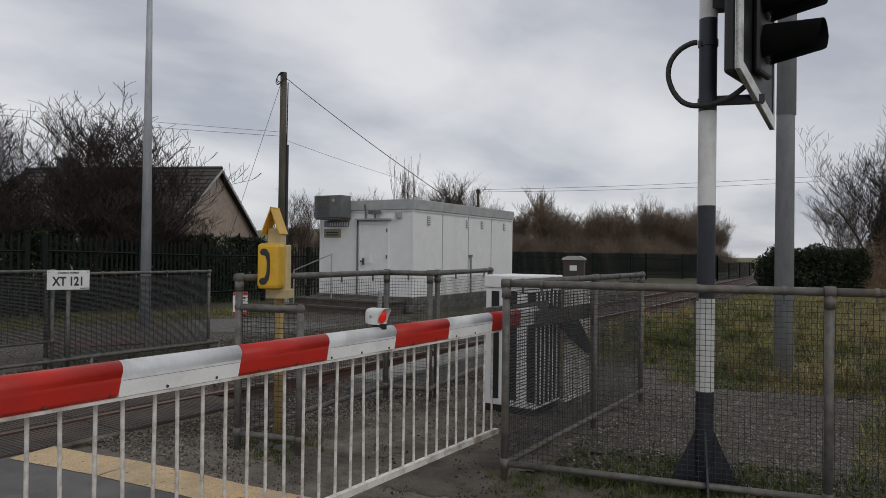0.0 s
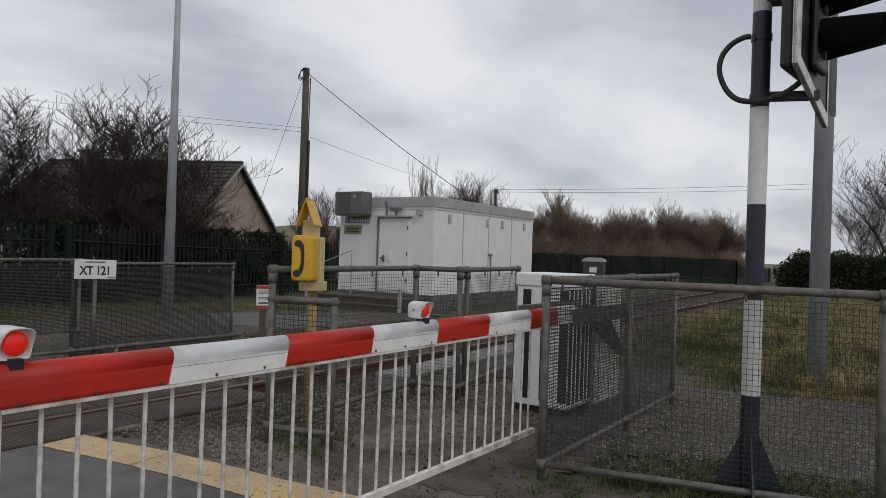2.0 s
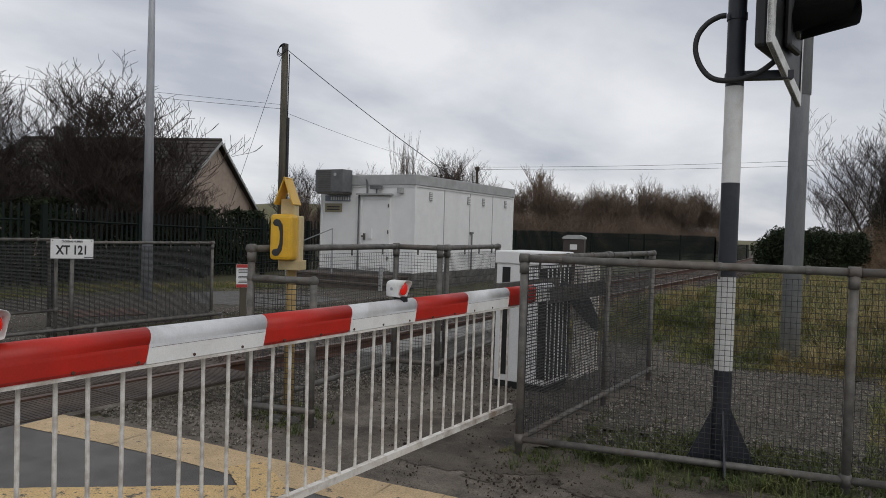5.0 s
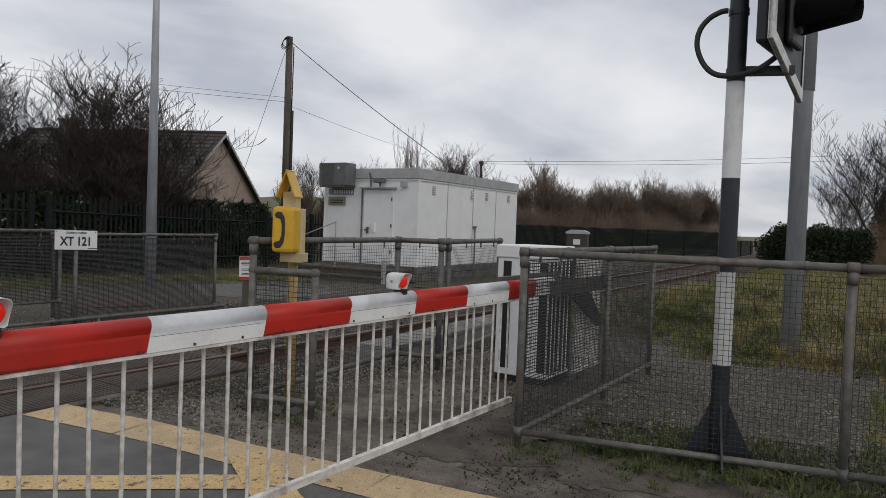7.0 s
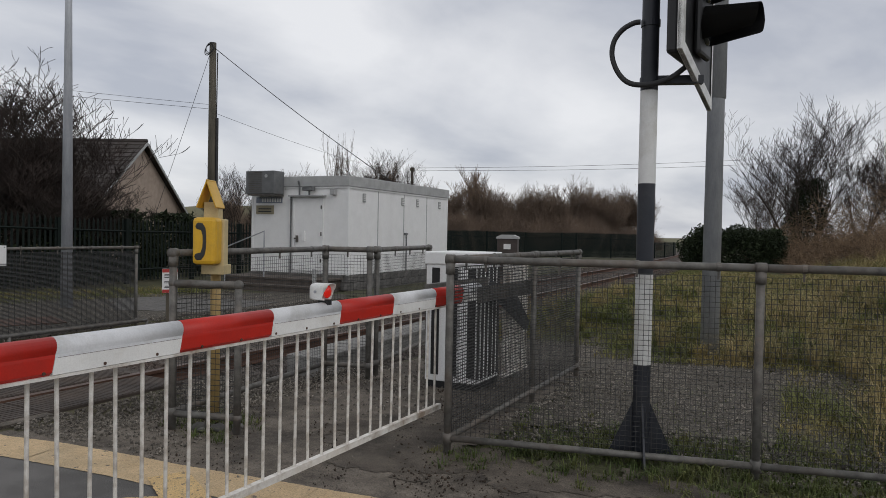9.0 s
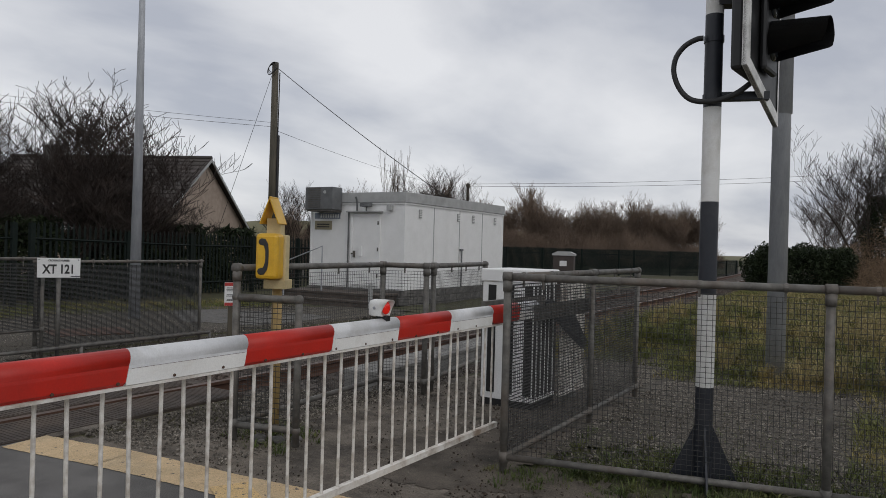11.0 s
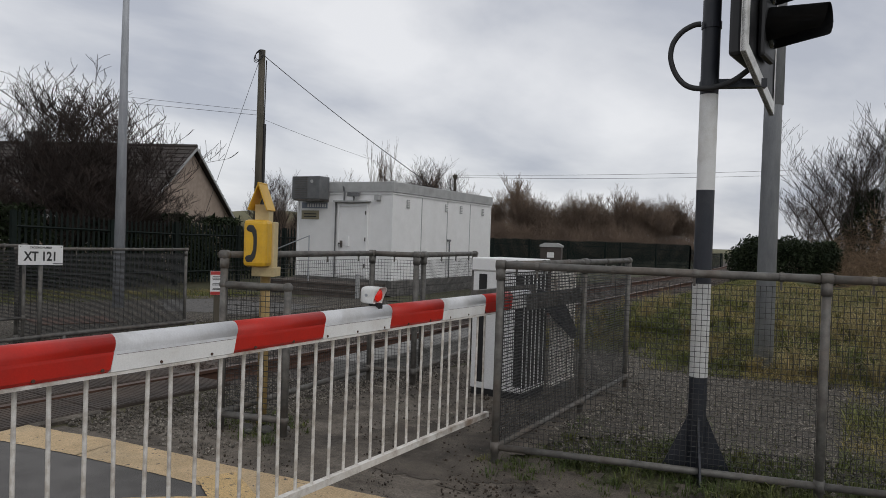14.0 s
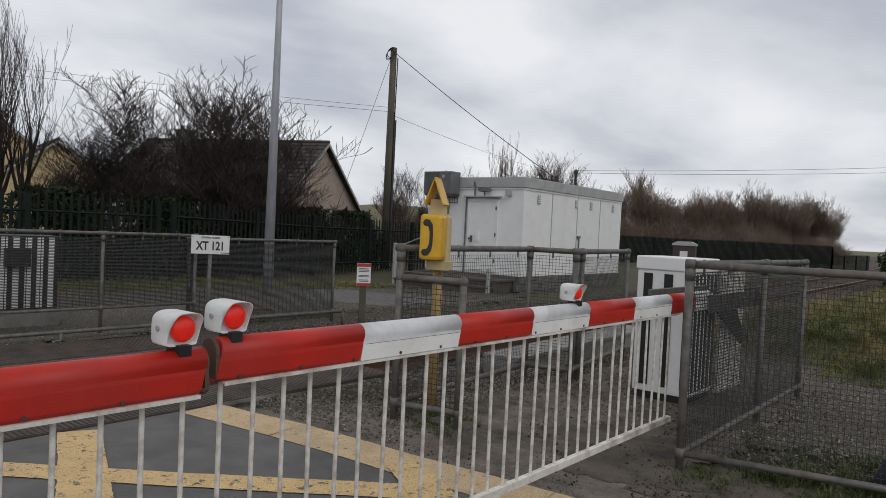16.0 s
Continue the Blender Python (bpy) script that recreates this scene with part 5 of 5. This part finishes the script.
# ---- trees ----
def tree_segs(seed, height, spread, levels, kids, lean=0.0, up=0.25, thick=0.028, crook=0.35, thin=0.0048, stems=0):
    rnd = random.Random(seed)
    big, small = [], []

    def grow(p, d, length, r, level):
        steps = 4 if level < 2 else 3
        for i in range(steps):
            d = (d + Vector((rnd.gauss(0, crook), rnd.gauss(0, crook), rnd.gauss(0, crook) + up * 0.35)) * 0.5).normalized()
            q = p + d * (length / steps)
            r2 = max(thin, r * (1 - 0.5 * (i + 1) / steps))
            (big if level < 2 else small).append((tuple(p), tuple(q), r, r2))
            p, r = q, r2
            if level < levels and (level or i):
                for _ in range(kids[level] if i else max(1, kids[level] // 2)):
                    if level and rnd.random() < 0.18:
                        continue
                    az = rnd.uniform(0, 2 * math.pi)
                    side = Vector((math.cos(az), math.sin(az), 0))
                    nd = (d * 0.55 + side * spread + Vector((0, 0, up * rnd.uniform(0.2, 1.2)))).normalized()
                    grow(p, nd, length * rnd.uniform(0.42, 0.68), r * 0.62, level + 1)

    stems = stems or (3 if lean else 1)
    for k in range(stems):
        a = rnd.uniform(0, 6.28) if stems < 4 else 2.4 * k
        tip = lean if stems < 4 else lean * (0.25 + 0.75 * k / stems)
        d = Vector((math.cos(a) * tip, math.sin(a) * tip, 1)).normalized()
        grow(Vector((0.12 * math.cos(a), 0.12 * math.sin(a), -0.1)) if stems > 1 else Vector((0, 0, -0.1)), d, height * rnd.uniform(0.42, 0.52), height * thick * (0.7 if stems > 1 else 1), 0)
    return big, small


def make_tree(seed, height, spread, levels, kids, lean, up, twig="twig", crook=0.35, thin=0.0048, thick=0.028, bark="bark", stems=0, name="bare_tree", label="bare winter tree with fine tangled twigs", group="bare trees"):
    t = thing(name, label, "tree", group=group)
    big, small = tree_segs(seed, height, spread, levels, kids, lean, up, crook=crook, thin=thin, thick=thick, stems=stems)
    link_mesh("trunk", rods_mesh("trunk", big, 6), bark, t, "", True)
    link_mesh("crown", rods_mesh("crown", small, 3), twig, t, "mass of bare twigs")
    return t


def scatter_trees(protos, places):
    used = set()
    for i, (k, x, y, s, rz) in enumerate(places):
        m = pose(x, y, float(ground_z(x, y)), 0, 0, rz) @ Matrix.Diagonal((s, s, s, 1))
        if k not in used:
            protos[k].matrix_basis = m
            used.add(k)
        else:
            ob = copy_thing(protos[k], pose(x, y, float(ground_z(x, y)), 0, 0, rz))
            ob.scale = (s, s, s)
    return used


near_trees = [make_tree(11, 5.5, 0.75, 4, (3, 3, 3, 3), 0.6, 0.3, crook=0.27, thin=0.0058), make_tree(14, 5.4, 0.72, 4, (3, 3, 3, 2), 0.55, 0.3, crook=0.28, thin=0.0058), make_tree(13, 5.8, 0.66, 4, (3, 3, 3, 2), 0.42, 0.38, crook=0.26, thin=0.0058)]
scatter_trees(near_trees, [
    (0, -18.4, 9.65, 1.04, 120), (2, -18.2, 12.25, 1.12, 160), (1, -19.0, 10.6, 0.72, 70), (1, -18.6, 8.5, 0.78, 300), (2, -19.2, 7.6, 0.55, 40), (1, -18.8, 14.0, 0.6, 220), (1, -18.6, 12.9, 0.62, 10),
])
saplings = [make_tree(41, 7.6, 0.3, 3, (3, 2, 2), 0.45, 0.9, crook=0.14, thin=0.0045, name="bare_sapling", label="tall thin bare saplings behind the fence", group="bare saplings")]
scatter_trees(saplings, [(0, -19.6, 6.0, 0.95, 0), (0, -19.9, 4.6, 0.9, 110), (0, -20.4, 5.2, 0.8, 230)])
mid_trees = [make_tree(27, 8.2, 0.5, 4, (2, 2, 2, 2), 0.8, 0.3, crook=0.13, thin=0.0065, thick=0.016, stems=7), make_tree(22, 6.0, 0.6, 4, (3, 2, 2, 2), 0.35, 0.6, crook=0.16, thin=0.006, thick=0.018)]
scatter_trees(mid_trees, [
    (0, -0.3, 38.0, 1.0, 110), (1, 3.8, 39.0, 0.95, 50), (0, 6.4, 36.0, 0.95, 130), (1, 2.2, 43.0, 0.9, 250), (1, 8.5, 34.0, 1.0, 20), (0, -2.6, 46.0, 0.75, 190), (1, -1.2, 42.0, 0.7, 300), (1, 5.0, 41.0, 1.0, 170),
    (1, -22.5, 23.5, 0.75, 80), (0, -22.0, 27.5, 0.55, 10), (1, -19.6, 24.0, 0.55, 210), (1, -25.0, 40.0, 1.0, 30), (0, -26.6, 41.5, 0.95, 100),
    (0, -21.5, 2.0, 0.9, 30),
])
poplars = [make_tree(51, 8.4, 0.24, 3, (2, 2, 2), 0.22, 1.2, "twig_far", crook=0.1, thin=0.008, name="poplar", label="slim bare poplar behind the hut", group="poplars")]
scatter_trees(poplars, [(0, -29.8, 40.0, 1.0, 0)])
# trunks and crowns both take the colour lightened for distance
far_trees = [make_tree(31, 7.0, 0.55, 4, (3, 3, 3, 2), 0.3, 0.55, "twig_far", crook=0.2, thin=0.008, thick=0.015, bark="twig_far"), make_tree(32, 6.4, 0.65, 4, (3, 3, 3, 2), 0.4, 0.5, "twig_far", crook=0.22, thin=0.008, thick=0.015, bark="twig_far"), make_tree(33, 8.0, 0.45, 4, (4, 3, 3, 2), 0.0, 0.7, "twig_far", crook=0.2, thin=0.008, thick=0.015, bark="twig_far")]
far_places = []
rnd = random.Random(5)
for i in range(48):
    u = i / 47
    x = -46 + 28.0 * u + rnd.uniform(-1.5, 1.5)
    y = 52 + 31 * u + rnd.uniform(-5, 5)
    far_places.append((rnd.choice((0, 1, 1, 2)), x, y, rnd.uniform(0.78, 1.1), rnd.uniform(0, 360)))
scatter_trees(far_trees, far_places)


# ---- thicket, hedge, bank growth ----
def thicket(name, label, blobs, n, material, length, r, up, kind="stuff", seed=3):
    """A mass of short crossing twigs filling low mounds: (x, y, sx, sy, h) each."""
    g = np.random.default_rng(seed)
    segs = []
    for x, y, sx, sy, h in blobs:
        k = int(n * sx * sy)
        px, py = x + g.uniform(-sx, sx, k), y + g.uniform(-sy, sy, k)
        e = np.sqrt(np.clip(1 - ((px - x) / sx) ** 4, 0, 1) * np.clip(1 - ((py - y) / sy) ** 4, 0, 1))
        hz = h * e * (0.8 + 0.35 * np.sin(px * 1.3 + y) * np.sin(py * 0.9 + x))
        pz = ground_z(px, py) + hz * g.uniform(0, 1, k) ** 0.7
        d = np.stack([g.normal(0, 1, k), g.normal(0, 1, k), np.abs(g.normal(0, 1, k)) * up], -1)
        d /= np.linalg.norm(d, axis=1, keepdims=True)
        ln = length * g.uniform(0.5, 1.3, k)
        p0 = np.stack([px, py, pz], -1)
        p1 = p0 + d * ln[:, None]
        segs += [(a, b, r, r * 0.4) for a, b in zip(p0, p1)]
    ob = link_mesh(name, rods_mesh(name, segs, 3), material)
    return tagged(ob, label, "shrubs", kind=kind)


blobs = []
rnd = random.Random(9)
for i in range(26):
    u = i / 25
    blobs.append((-45 + 27 * u + rnd.uniform(-1, 1), 50 + 30 * u + rnd.uniform(-2, 2), 3.0, 2.5, rnd.uniform(2.7, 3.8) * (1 - 0.35 * max(0, u - 0.8) / 0.2)))
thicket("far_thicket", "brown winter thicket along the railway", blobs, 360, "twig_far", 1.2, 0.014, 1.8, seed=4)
thicket("bramble_bank", "brown dead brambles on the bank", [(2.4, 30, 3.0, 3, 1.2), (5.0, 25.5, 3.5, 3, 1.3), (8.5, 22.5, 4, 4, 1.5), (2.5, 36, 5, 3, 2.8), (0.6, 31.5, 1.6, 2.0, 1.3)], 480, "bramble", 0.5, 0.007, 0.8, seed=5)
thicket("hedge_growth", "dark thorn growth under the trees", [(-17.6, 6, 1.0, 5, 0.9), (-18.6, 9.2, 0.9, 1.6, 1.5), (-18.8, 12.3, 0.8, 1.2, 1.0), (-20, 19, 1.3, 3.0, 1.2), (-16.8, 0.5, 1.2, 3, 1.6), (-19.5, 24, 1.6, 3.5, 1.8), (1.6, 39, 4.5, 2.0, 3.6), (6.0, 38, 4.5, 2.5, 3.4), (0.5, 40.5, 4.0, 1.5, 3.0), (-24, 26, 3, 3, 2.2)], 190, "twig", 0.7, 0.007, 1.2, seed=6)


def leaf_mass(name, label, cx, cy, z0, sx, sy, h, k, seed, leaf=0.055):
    g = np.random.default_rng(seed)
    u = g.uniform(0, 1, k)
    a = g.uniform(0, 2 * np.pi, k)
    rr = np.sqrt(g.uniform(0.2, 1, k)) * (1 - 0.55 * u) * (1 + 0.3 * np.sin(3 * a + 9 * u))
    p = np.stack([cx + np.cos(a) * sx * rr, cy + np.sin(a) * sy * rr, z0 + u * h], -1)
    ob = link_mesh(name, tris_mesh(name, np.stack([p, p + g.normal(0, 1, (k, 3)) * leaf, p + g.normal(0, 1, (k, 3)) * leaf], 1)), "leaf")
    return tagged(ob, label, "ivy", kind="stuff")


leaf_mass("ivy", "dark ivy climbing a bare tree", -0.2, 38.0, 0.6, 1.25, 1.2, 3.7, 11000, 21, 0.05)


for _k, (_x, _y) in enumerate(((-16.6, 3.0), (-16.9, 6.2), (-17.4, 9.0), (-17.9, 11.6), (-18.2, 14.2), (-18.9, 16.8))):
    leaf_mass("ivy_bush", "low dark ivy bush behind the palisade", _x, _y, 0.0, 0.9, 1.6, 1.9, 7000, 30 + _k, 0.06)


def leafy_hedge():
    g = np.random.default_rng(8)
    k = 34000
    cx, cy, sx, sy, h = -2.95, 32.0, 2.0, 1.3, 1.95
    d = g.uniform(-1, 1, (k, 3))
    d[:, 2] = np.abs(d[:, 2])
    d /= (np.abs(d) ** 5).sum(1, keepdims=True) ** 0.2
    lump = 1 + 0.05 * np.sin(d[:, 0] * 9 + d[:, 2] * 7) + 0.05 * np.sin(d[:, 1] * 11 - d[:, 0] * 15)
    rr = (g.uniform(0.72, 1.0, k) * lump)[:, None]
    p = d * rr * np.array([sx, sy, h]) + np.array([cx, cy, -0.1])
    a = g.normal(0, 1, (k, 3)) * 0.055
    b = g.normal(0, 1, (k, 3)) * 0.055
    ob = link_mesh("leafy_hedge", tris_mesh("leafy_hedge", np.stack([p, p + a, p + b], 1)), "leaf")
    tagged(ob, "dark evergreen hedge beside the track", "hedge", kind="stuff")


leafy_hedge()


def blades(name, label, material, areas, n, h0, h1, seed, width=0.006):
    """Loose grass blades: rows of (x0, x1, y0, y1, weight)."""
    g = np.random.default_rng(seed)
    out = []
    for x0, x1, y0, y1, w in areas:
        k = int(n * (x1 - x0) * (y1 - y0) * w)
        px, py = g.uniform(x0, x1, k), g.uniform(y0, y1, k)
        clump = np.sin(px * 2.3 + 1.7 * np.sin(py * 1.1)) * np.sin(py * 2.1 + 1.3 * np.sin(px * 1.7))
        keep = clump + g.uniform(-0.8, 0.8, k) > -0.35
        px, py, clump = px[keep], py[keep], clump[keep]
        k = len(px)
        h = g.uniform(h0, h1, k) * (0.7 + 0.6 * clump * clump)
        a = g.uniform(0, 2 * np.pi, k)
        bend = g.uniform(0.4, 2.4, k) * h
        wv = width * g.uniform(0.7, 1.4, k)
        base = np.stack([px, py, ground_z(px, py) - 0.03], -1)
        side = np.stack([-np.sin(a), np.cos(a), np.zeros(k)], -1) * wv[:, None]
        tip = base + np.stack([np.cos(a) * bend, np.sin(a) * bend, h + 0.03], -1)
        mid = base + np.stack([np.cos(a) * bend * 0.3, np.sin(a) * bend * 0.3, (h + 0.03) * 0.6], -1)
        out.append(np.stack([base - side, base + side, mid + side * 0.7], 1))
        out.append(np.stack([base - side, mid + side * 0.7, mid - side * 0.7], 1))
        out.append(np.stack([mid - side * 0.7, mid + side * 0.7, tip], 1))
    ob = link_mesh(name, tris_mesh(name, np.concatenate(out)), material)
    return tagged(ob, label, "grass", kind="stuff")


blades("grass", "short winter grass on the verge", "grass", [(-2.2, 4.5, 8.2, 15, 1.0), (-0.1, 4.5, 5.2, 8.2, 0.8), (-5.0, -2.0, 9.0, 16, 1.0), (-4.5, 6, 15, 28, 0.35), (-15, -12.6, 4, 13, 0.3)], 2600, 0.02, 0.12, 1, 0.004)
blades("short_grass", "thin trodden grass along the fence", "weed", [(-1.9, 3.0, 4.25, 5.3, 1.5), (-1.9, 0, 5.2, 7, 0.2), (-4.15, -3.55, 3.55, 4.1, 1.6), (-2.1, -1.5, 3.95, 4.2, 0.6)], 1100, 0.01, 0.045, 5, 0.004)
blades("long_grass", "long dry straw-coloured grass on the bank", "drygrass", [(-1.0, 4.5, 8.6, 14, 0.8), (0.45, 4.5, 5.3, 8.4, 1.0), (-3.0, 6, 14, 24, 0.3)], 520, 0.10, 0.30, 2, 0.0035)


def tufts(name, label, material, areas, n, per, h0, h1, seed, width=0.004):
    """Tussocks: blades fanning out of common roots: rows of (x0, x1, y0, y1, weight)."""
    g = np.random.default_rng(seed)
    out = []
    for x0, x1, y0, y1, w in areas:
        k = int(n * (x1 - x0) * (y1 - y0) * w)
        cx, cy = np.repeat(g.uniform(x0, x1, k), per), np.repeat(g.uniform(y0, y1, k), per)
        size = np.repeat(g.uniform(0.5, 1.3, k), per)
        k = len(cx)
        a = g.uniform(0, 2 * np.pi, k)
        rad = g.uniform(0, 0.05, k) * size
        px, py = cx + np.cos(a) * rad, cy + np.sin(a) * rad
        h = g.uniform(h0, h1, k) * size
        bend = g.uniform(0.3, 1.3, k) * h
        wv = width * g.uniform(0.6, 1.3, k)
        base = np.stack([px, py, ground_z(px, py) - 0.02], -1)
        side = np.stack([-np.sin(a), np.cos(a), np.zeros(k)], -1) * wv[:, None]
        mid = base + np.stack([np.cos(a) * bend * 0.3, np.sin(a) * bend * 0.3, h * 0.75], -1)
        tip = base + np.stack([np.cos(a) * bend, np.sin(a) * bend, h * g.uniform(0.6, 1.0, k)], -1)
        out.append(np.stack([base - side, base + side, mid + side * 0.7], 1))
        out.append(np.stack([base - side, mid + side * 0.7, mid - side * 0.7], 1))
        out.append(np.stack([mid - side * 0.7, mid + side * 0.7, tip], 1))
    ob = link_mesh(name, tris_mesh(name, np.concatenate(out)), material)
    return tagged(ob, label, "grass", kind="stuff")


tufts("grass_tussocks", "green tussocks on the bank and mound", "grass", [(-5.0, -1.9, 9.2, 15, 1.0), (-1.9, 4.5, 8.4, 14, 0.8), (0.6, 4.5, 5.6, 8.4, 0.6)], 5, 60, 0.10, 0.30, 61, 0.005)
tufts("straw_tussocks", "straw-coloured tussocks of dead grass", "drygrass", [(-0.4, 4.5, 8.2, 14, 0.9), (0.6, 4.5, 5.3, 8.4, 1.3), (-1.6, 0.6, 8.0, 9.4, 1.2), (-4.5, -2.2, 9.6, 14, 0.5), (0, 7, 14, 32, 0.4)], 5, 50, 0.14, 0.42, 62, 0.004)
tufts("weeds", "small weeds and moss at the foot of the fence", "weed", [(-1.3, 3.2, 4.0, 4.95, 3.2), (-1.95, 3.2, 3.8, 4.6, 1.4), (-2.2, -1.6, 3.75, 4.2, 1.0), (-4.15, -3.4, 3.45, 4.0, 1.5), (-1.9, 0.8, 4.75, 5.6, 0.35), (0.4, 2.0, 5.6, 7.0, 0.3)], 26, 26, 0.02, 0.085, 63, 0.004)


def stones(name, label, material, areas, n, size, seed, clump=0.0):
    """Loose stones as low octahedra pressed into the ground: rows of (x0, x1, y0, y1, weight, z or None)."""
    g = np.random.default_rng(seed)
    tri = []
    for x0, x1, y0, y1, w, zz in areas:
        k = int(n * (x1 - x0) * (y1 - y0) * w)
        px, py = g.uniform(x0, x1, k), g.uniform(y0, y1, k)
        if clump:
            f = np.sin(px * 2.9 + 2 * np.sin(py * 1.7)) + np.sin(py * 3.7 + 2 * np.sin(px * 2.3)) + 0.6 * np.sin(px * 9 + py * 7)
            keep = f + g.uniform(-1, 1, k) > clump
            px, py = px[keep], py[keep]
            k = len(px)
        pz = ground_z(px, py) if zz is None else np.full(k, zz)
        c = np.stack([px, py, pz], -1)
        s = size * g.uniform(0.5, 1.4, k)
        ax = [g.normal(0, 1, (k, 3)) for _ in range(2)]
        u = ax[0] / np.linalg.norm(ax[0], axis=1, keepdims=True)
        v = np.cross(u, ax[1])
        v /= np.linalg.norm(v, axis=1, keepdims=True)
        q = np.cross(u, v)
        P = [c + u * s[:, None], c - u * s[:, None], c + v * (s * 0.8)[:, None], c - v * (s * 0.8)[:, None], c + q * (s * 0.6)[:, None], c - q * (s * 0.6)[:, None]]
        for i, j, m in ((0, 2, 4), (2, 1, 4), (1, 3, 4), (3, 0, 4), (2, 0, 5), (1, 2, 5), (3, 1, 5), (0, 3, 5)):
            tri.append(np.stack([P[i], P[j], P[m]], 1))
    ob = link_mesh(name, tris_mesh(name, np.concatenate(tri)), material)
    return tagged(ob, label, "gravel", kind="stuff")


stones("gravel", "loose grey gravel", "stone", [(-2.0, 0.6, 5.1, 8.2, 1.0, None), (-2.0, -0.4, 8.2, 8.9, 0.8, None), (-2.0, 0.8, 4.5, 5.1, 0.35, None), (-4.2, -2.1, 4.6, 7.3, 0.12, 0.0), (-3.6, -2.1, 7.2, 9.2, 1.0, None), (-13.2, -8.4, 2.0, 13.0, 0.35, None)], 1500, 0.017, 3)
stones("dark_gravel", "dirty grey gravel by the crossing deck", "stone", [(-5.0, -4.25, 2.98, 5.2, 1.0, 0.0), (-4.25, -3.5, 3.02, 3.5, 0.35, 0.0), (-4.4, -3.9, 3.6, 6.5, 0.5, 0.0)], 1900, 0.014, 7)
stones("ballast", "brown railway ballast stones", "ballast", [(-9.0, -4.3, 4.7, 12, 1.0, -0.15), (-9.4, -4.2, 12, 26, 0.5, -0.14), (-9.8, -4.6, 26, 45, 0.25, -0.14)], 420, 0.035, 4)
stones("leaf_litter", "dark scraps of mud and dead leaves by the fence foot", "debris", [(-3.2, -1.9, 3.2, 7.2, 0.8, 0.004), (-2.2, 3.0, 3.45, 4.4, 1.0, 0.004), (-4.1, -3.3, 3.1, 3.9, 0.6, 0.004)], 330, 0.011, 15, 0.7)
stones("pale_chips", "pale stone chips scattered on the worn tarmac", "stone", [(-4.9, -2.0, 2.95, 5.0, 1.0, 0.0), (-2.0, 2.5, 3.2, 4.2, 0.5, 0.0)], 330, 0.006, 16, 0.2)
stones("dirt_crumbs", "dark crumbs of mud and leaf litter on the tarmac", "debris", [(-4.2, -2.0, 3.0, 7.4, 1.0, 0.0), (-2.0, 3.0, 3.25, 4.3, 1.2, 0.0), (-4.3, -2.2, 3.05, 3.6, 1.2, 0.0)], 520, 0.0065, 5, 0.8)

# ---- distant hills ----
hx = np.linspace(-420, 300, 60)


def hills(name, y0, h, seed, label):
    bm = bmesh.new()
    rows = []
    for j, (dy, f) in enumerate(((0, 0), (30, 0.6), (70, 1.0), (200, 0.6))):
        rows.append([bm.verts.new((x, y0 + dy, f * (1.2 + (h - 1.2) * float(smooth01(-x, 70, 170))) * (0.9 + 0.1 * math.sin(x * 0.05 + 2 * seed)))) for x in hx])
    for a, b in zip(rows, rows[1:]):
        for i in range(len(hx) - 1):
            bm.faces.new((a[i], a[i + 1], b[i + 1], b[i]))
    bm.normal_update()
    return tagged(link(name, bm, "hill", None, "", True), label, "hill", kind="structure")


hills("backdrop", 190, 13, 1.0, "distant fields on low hills")
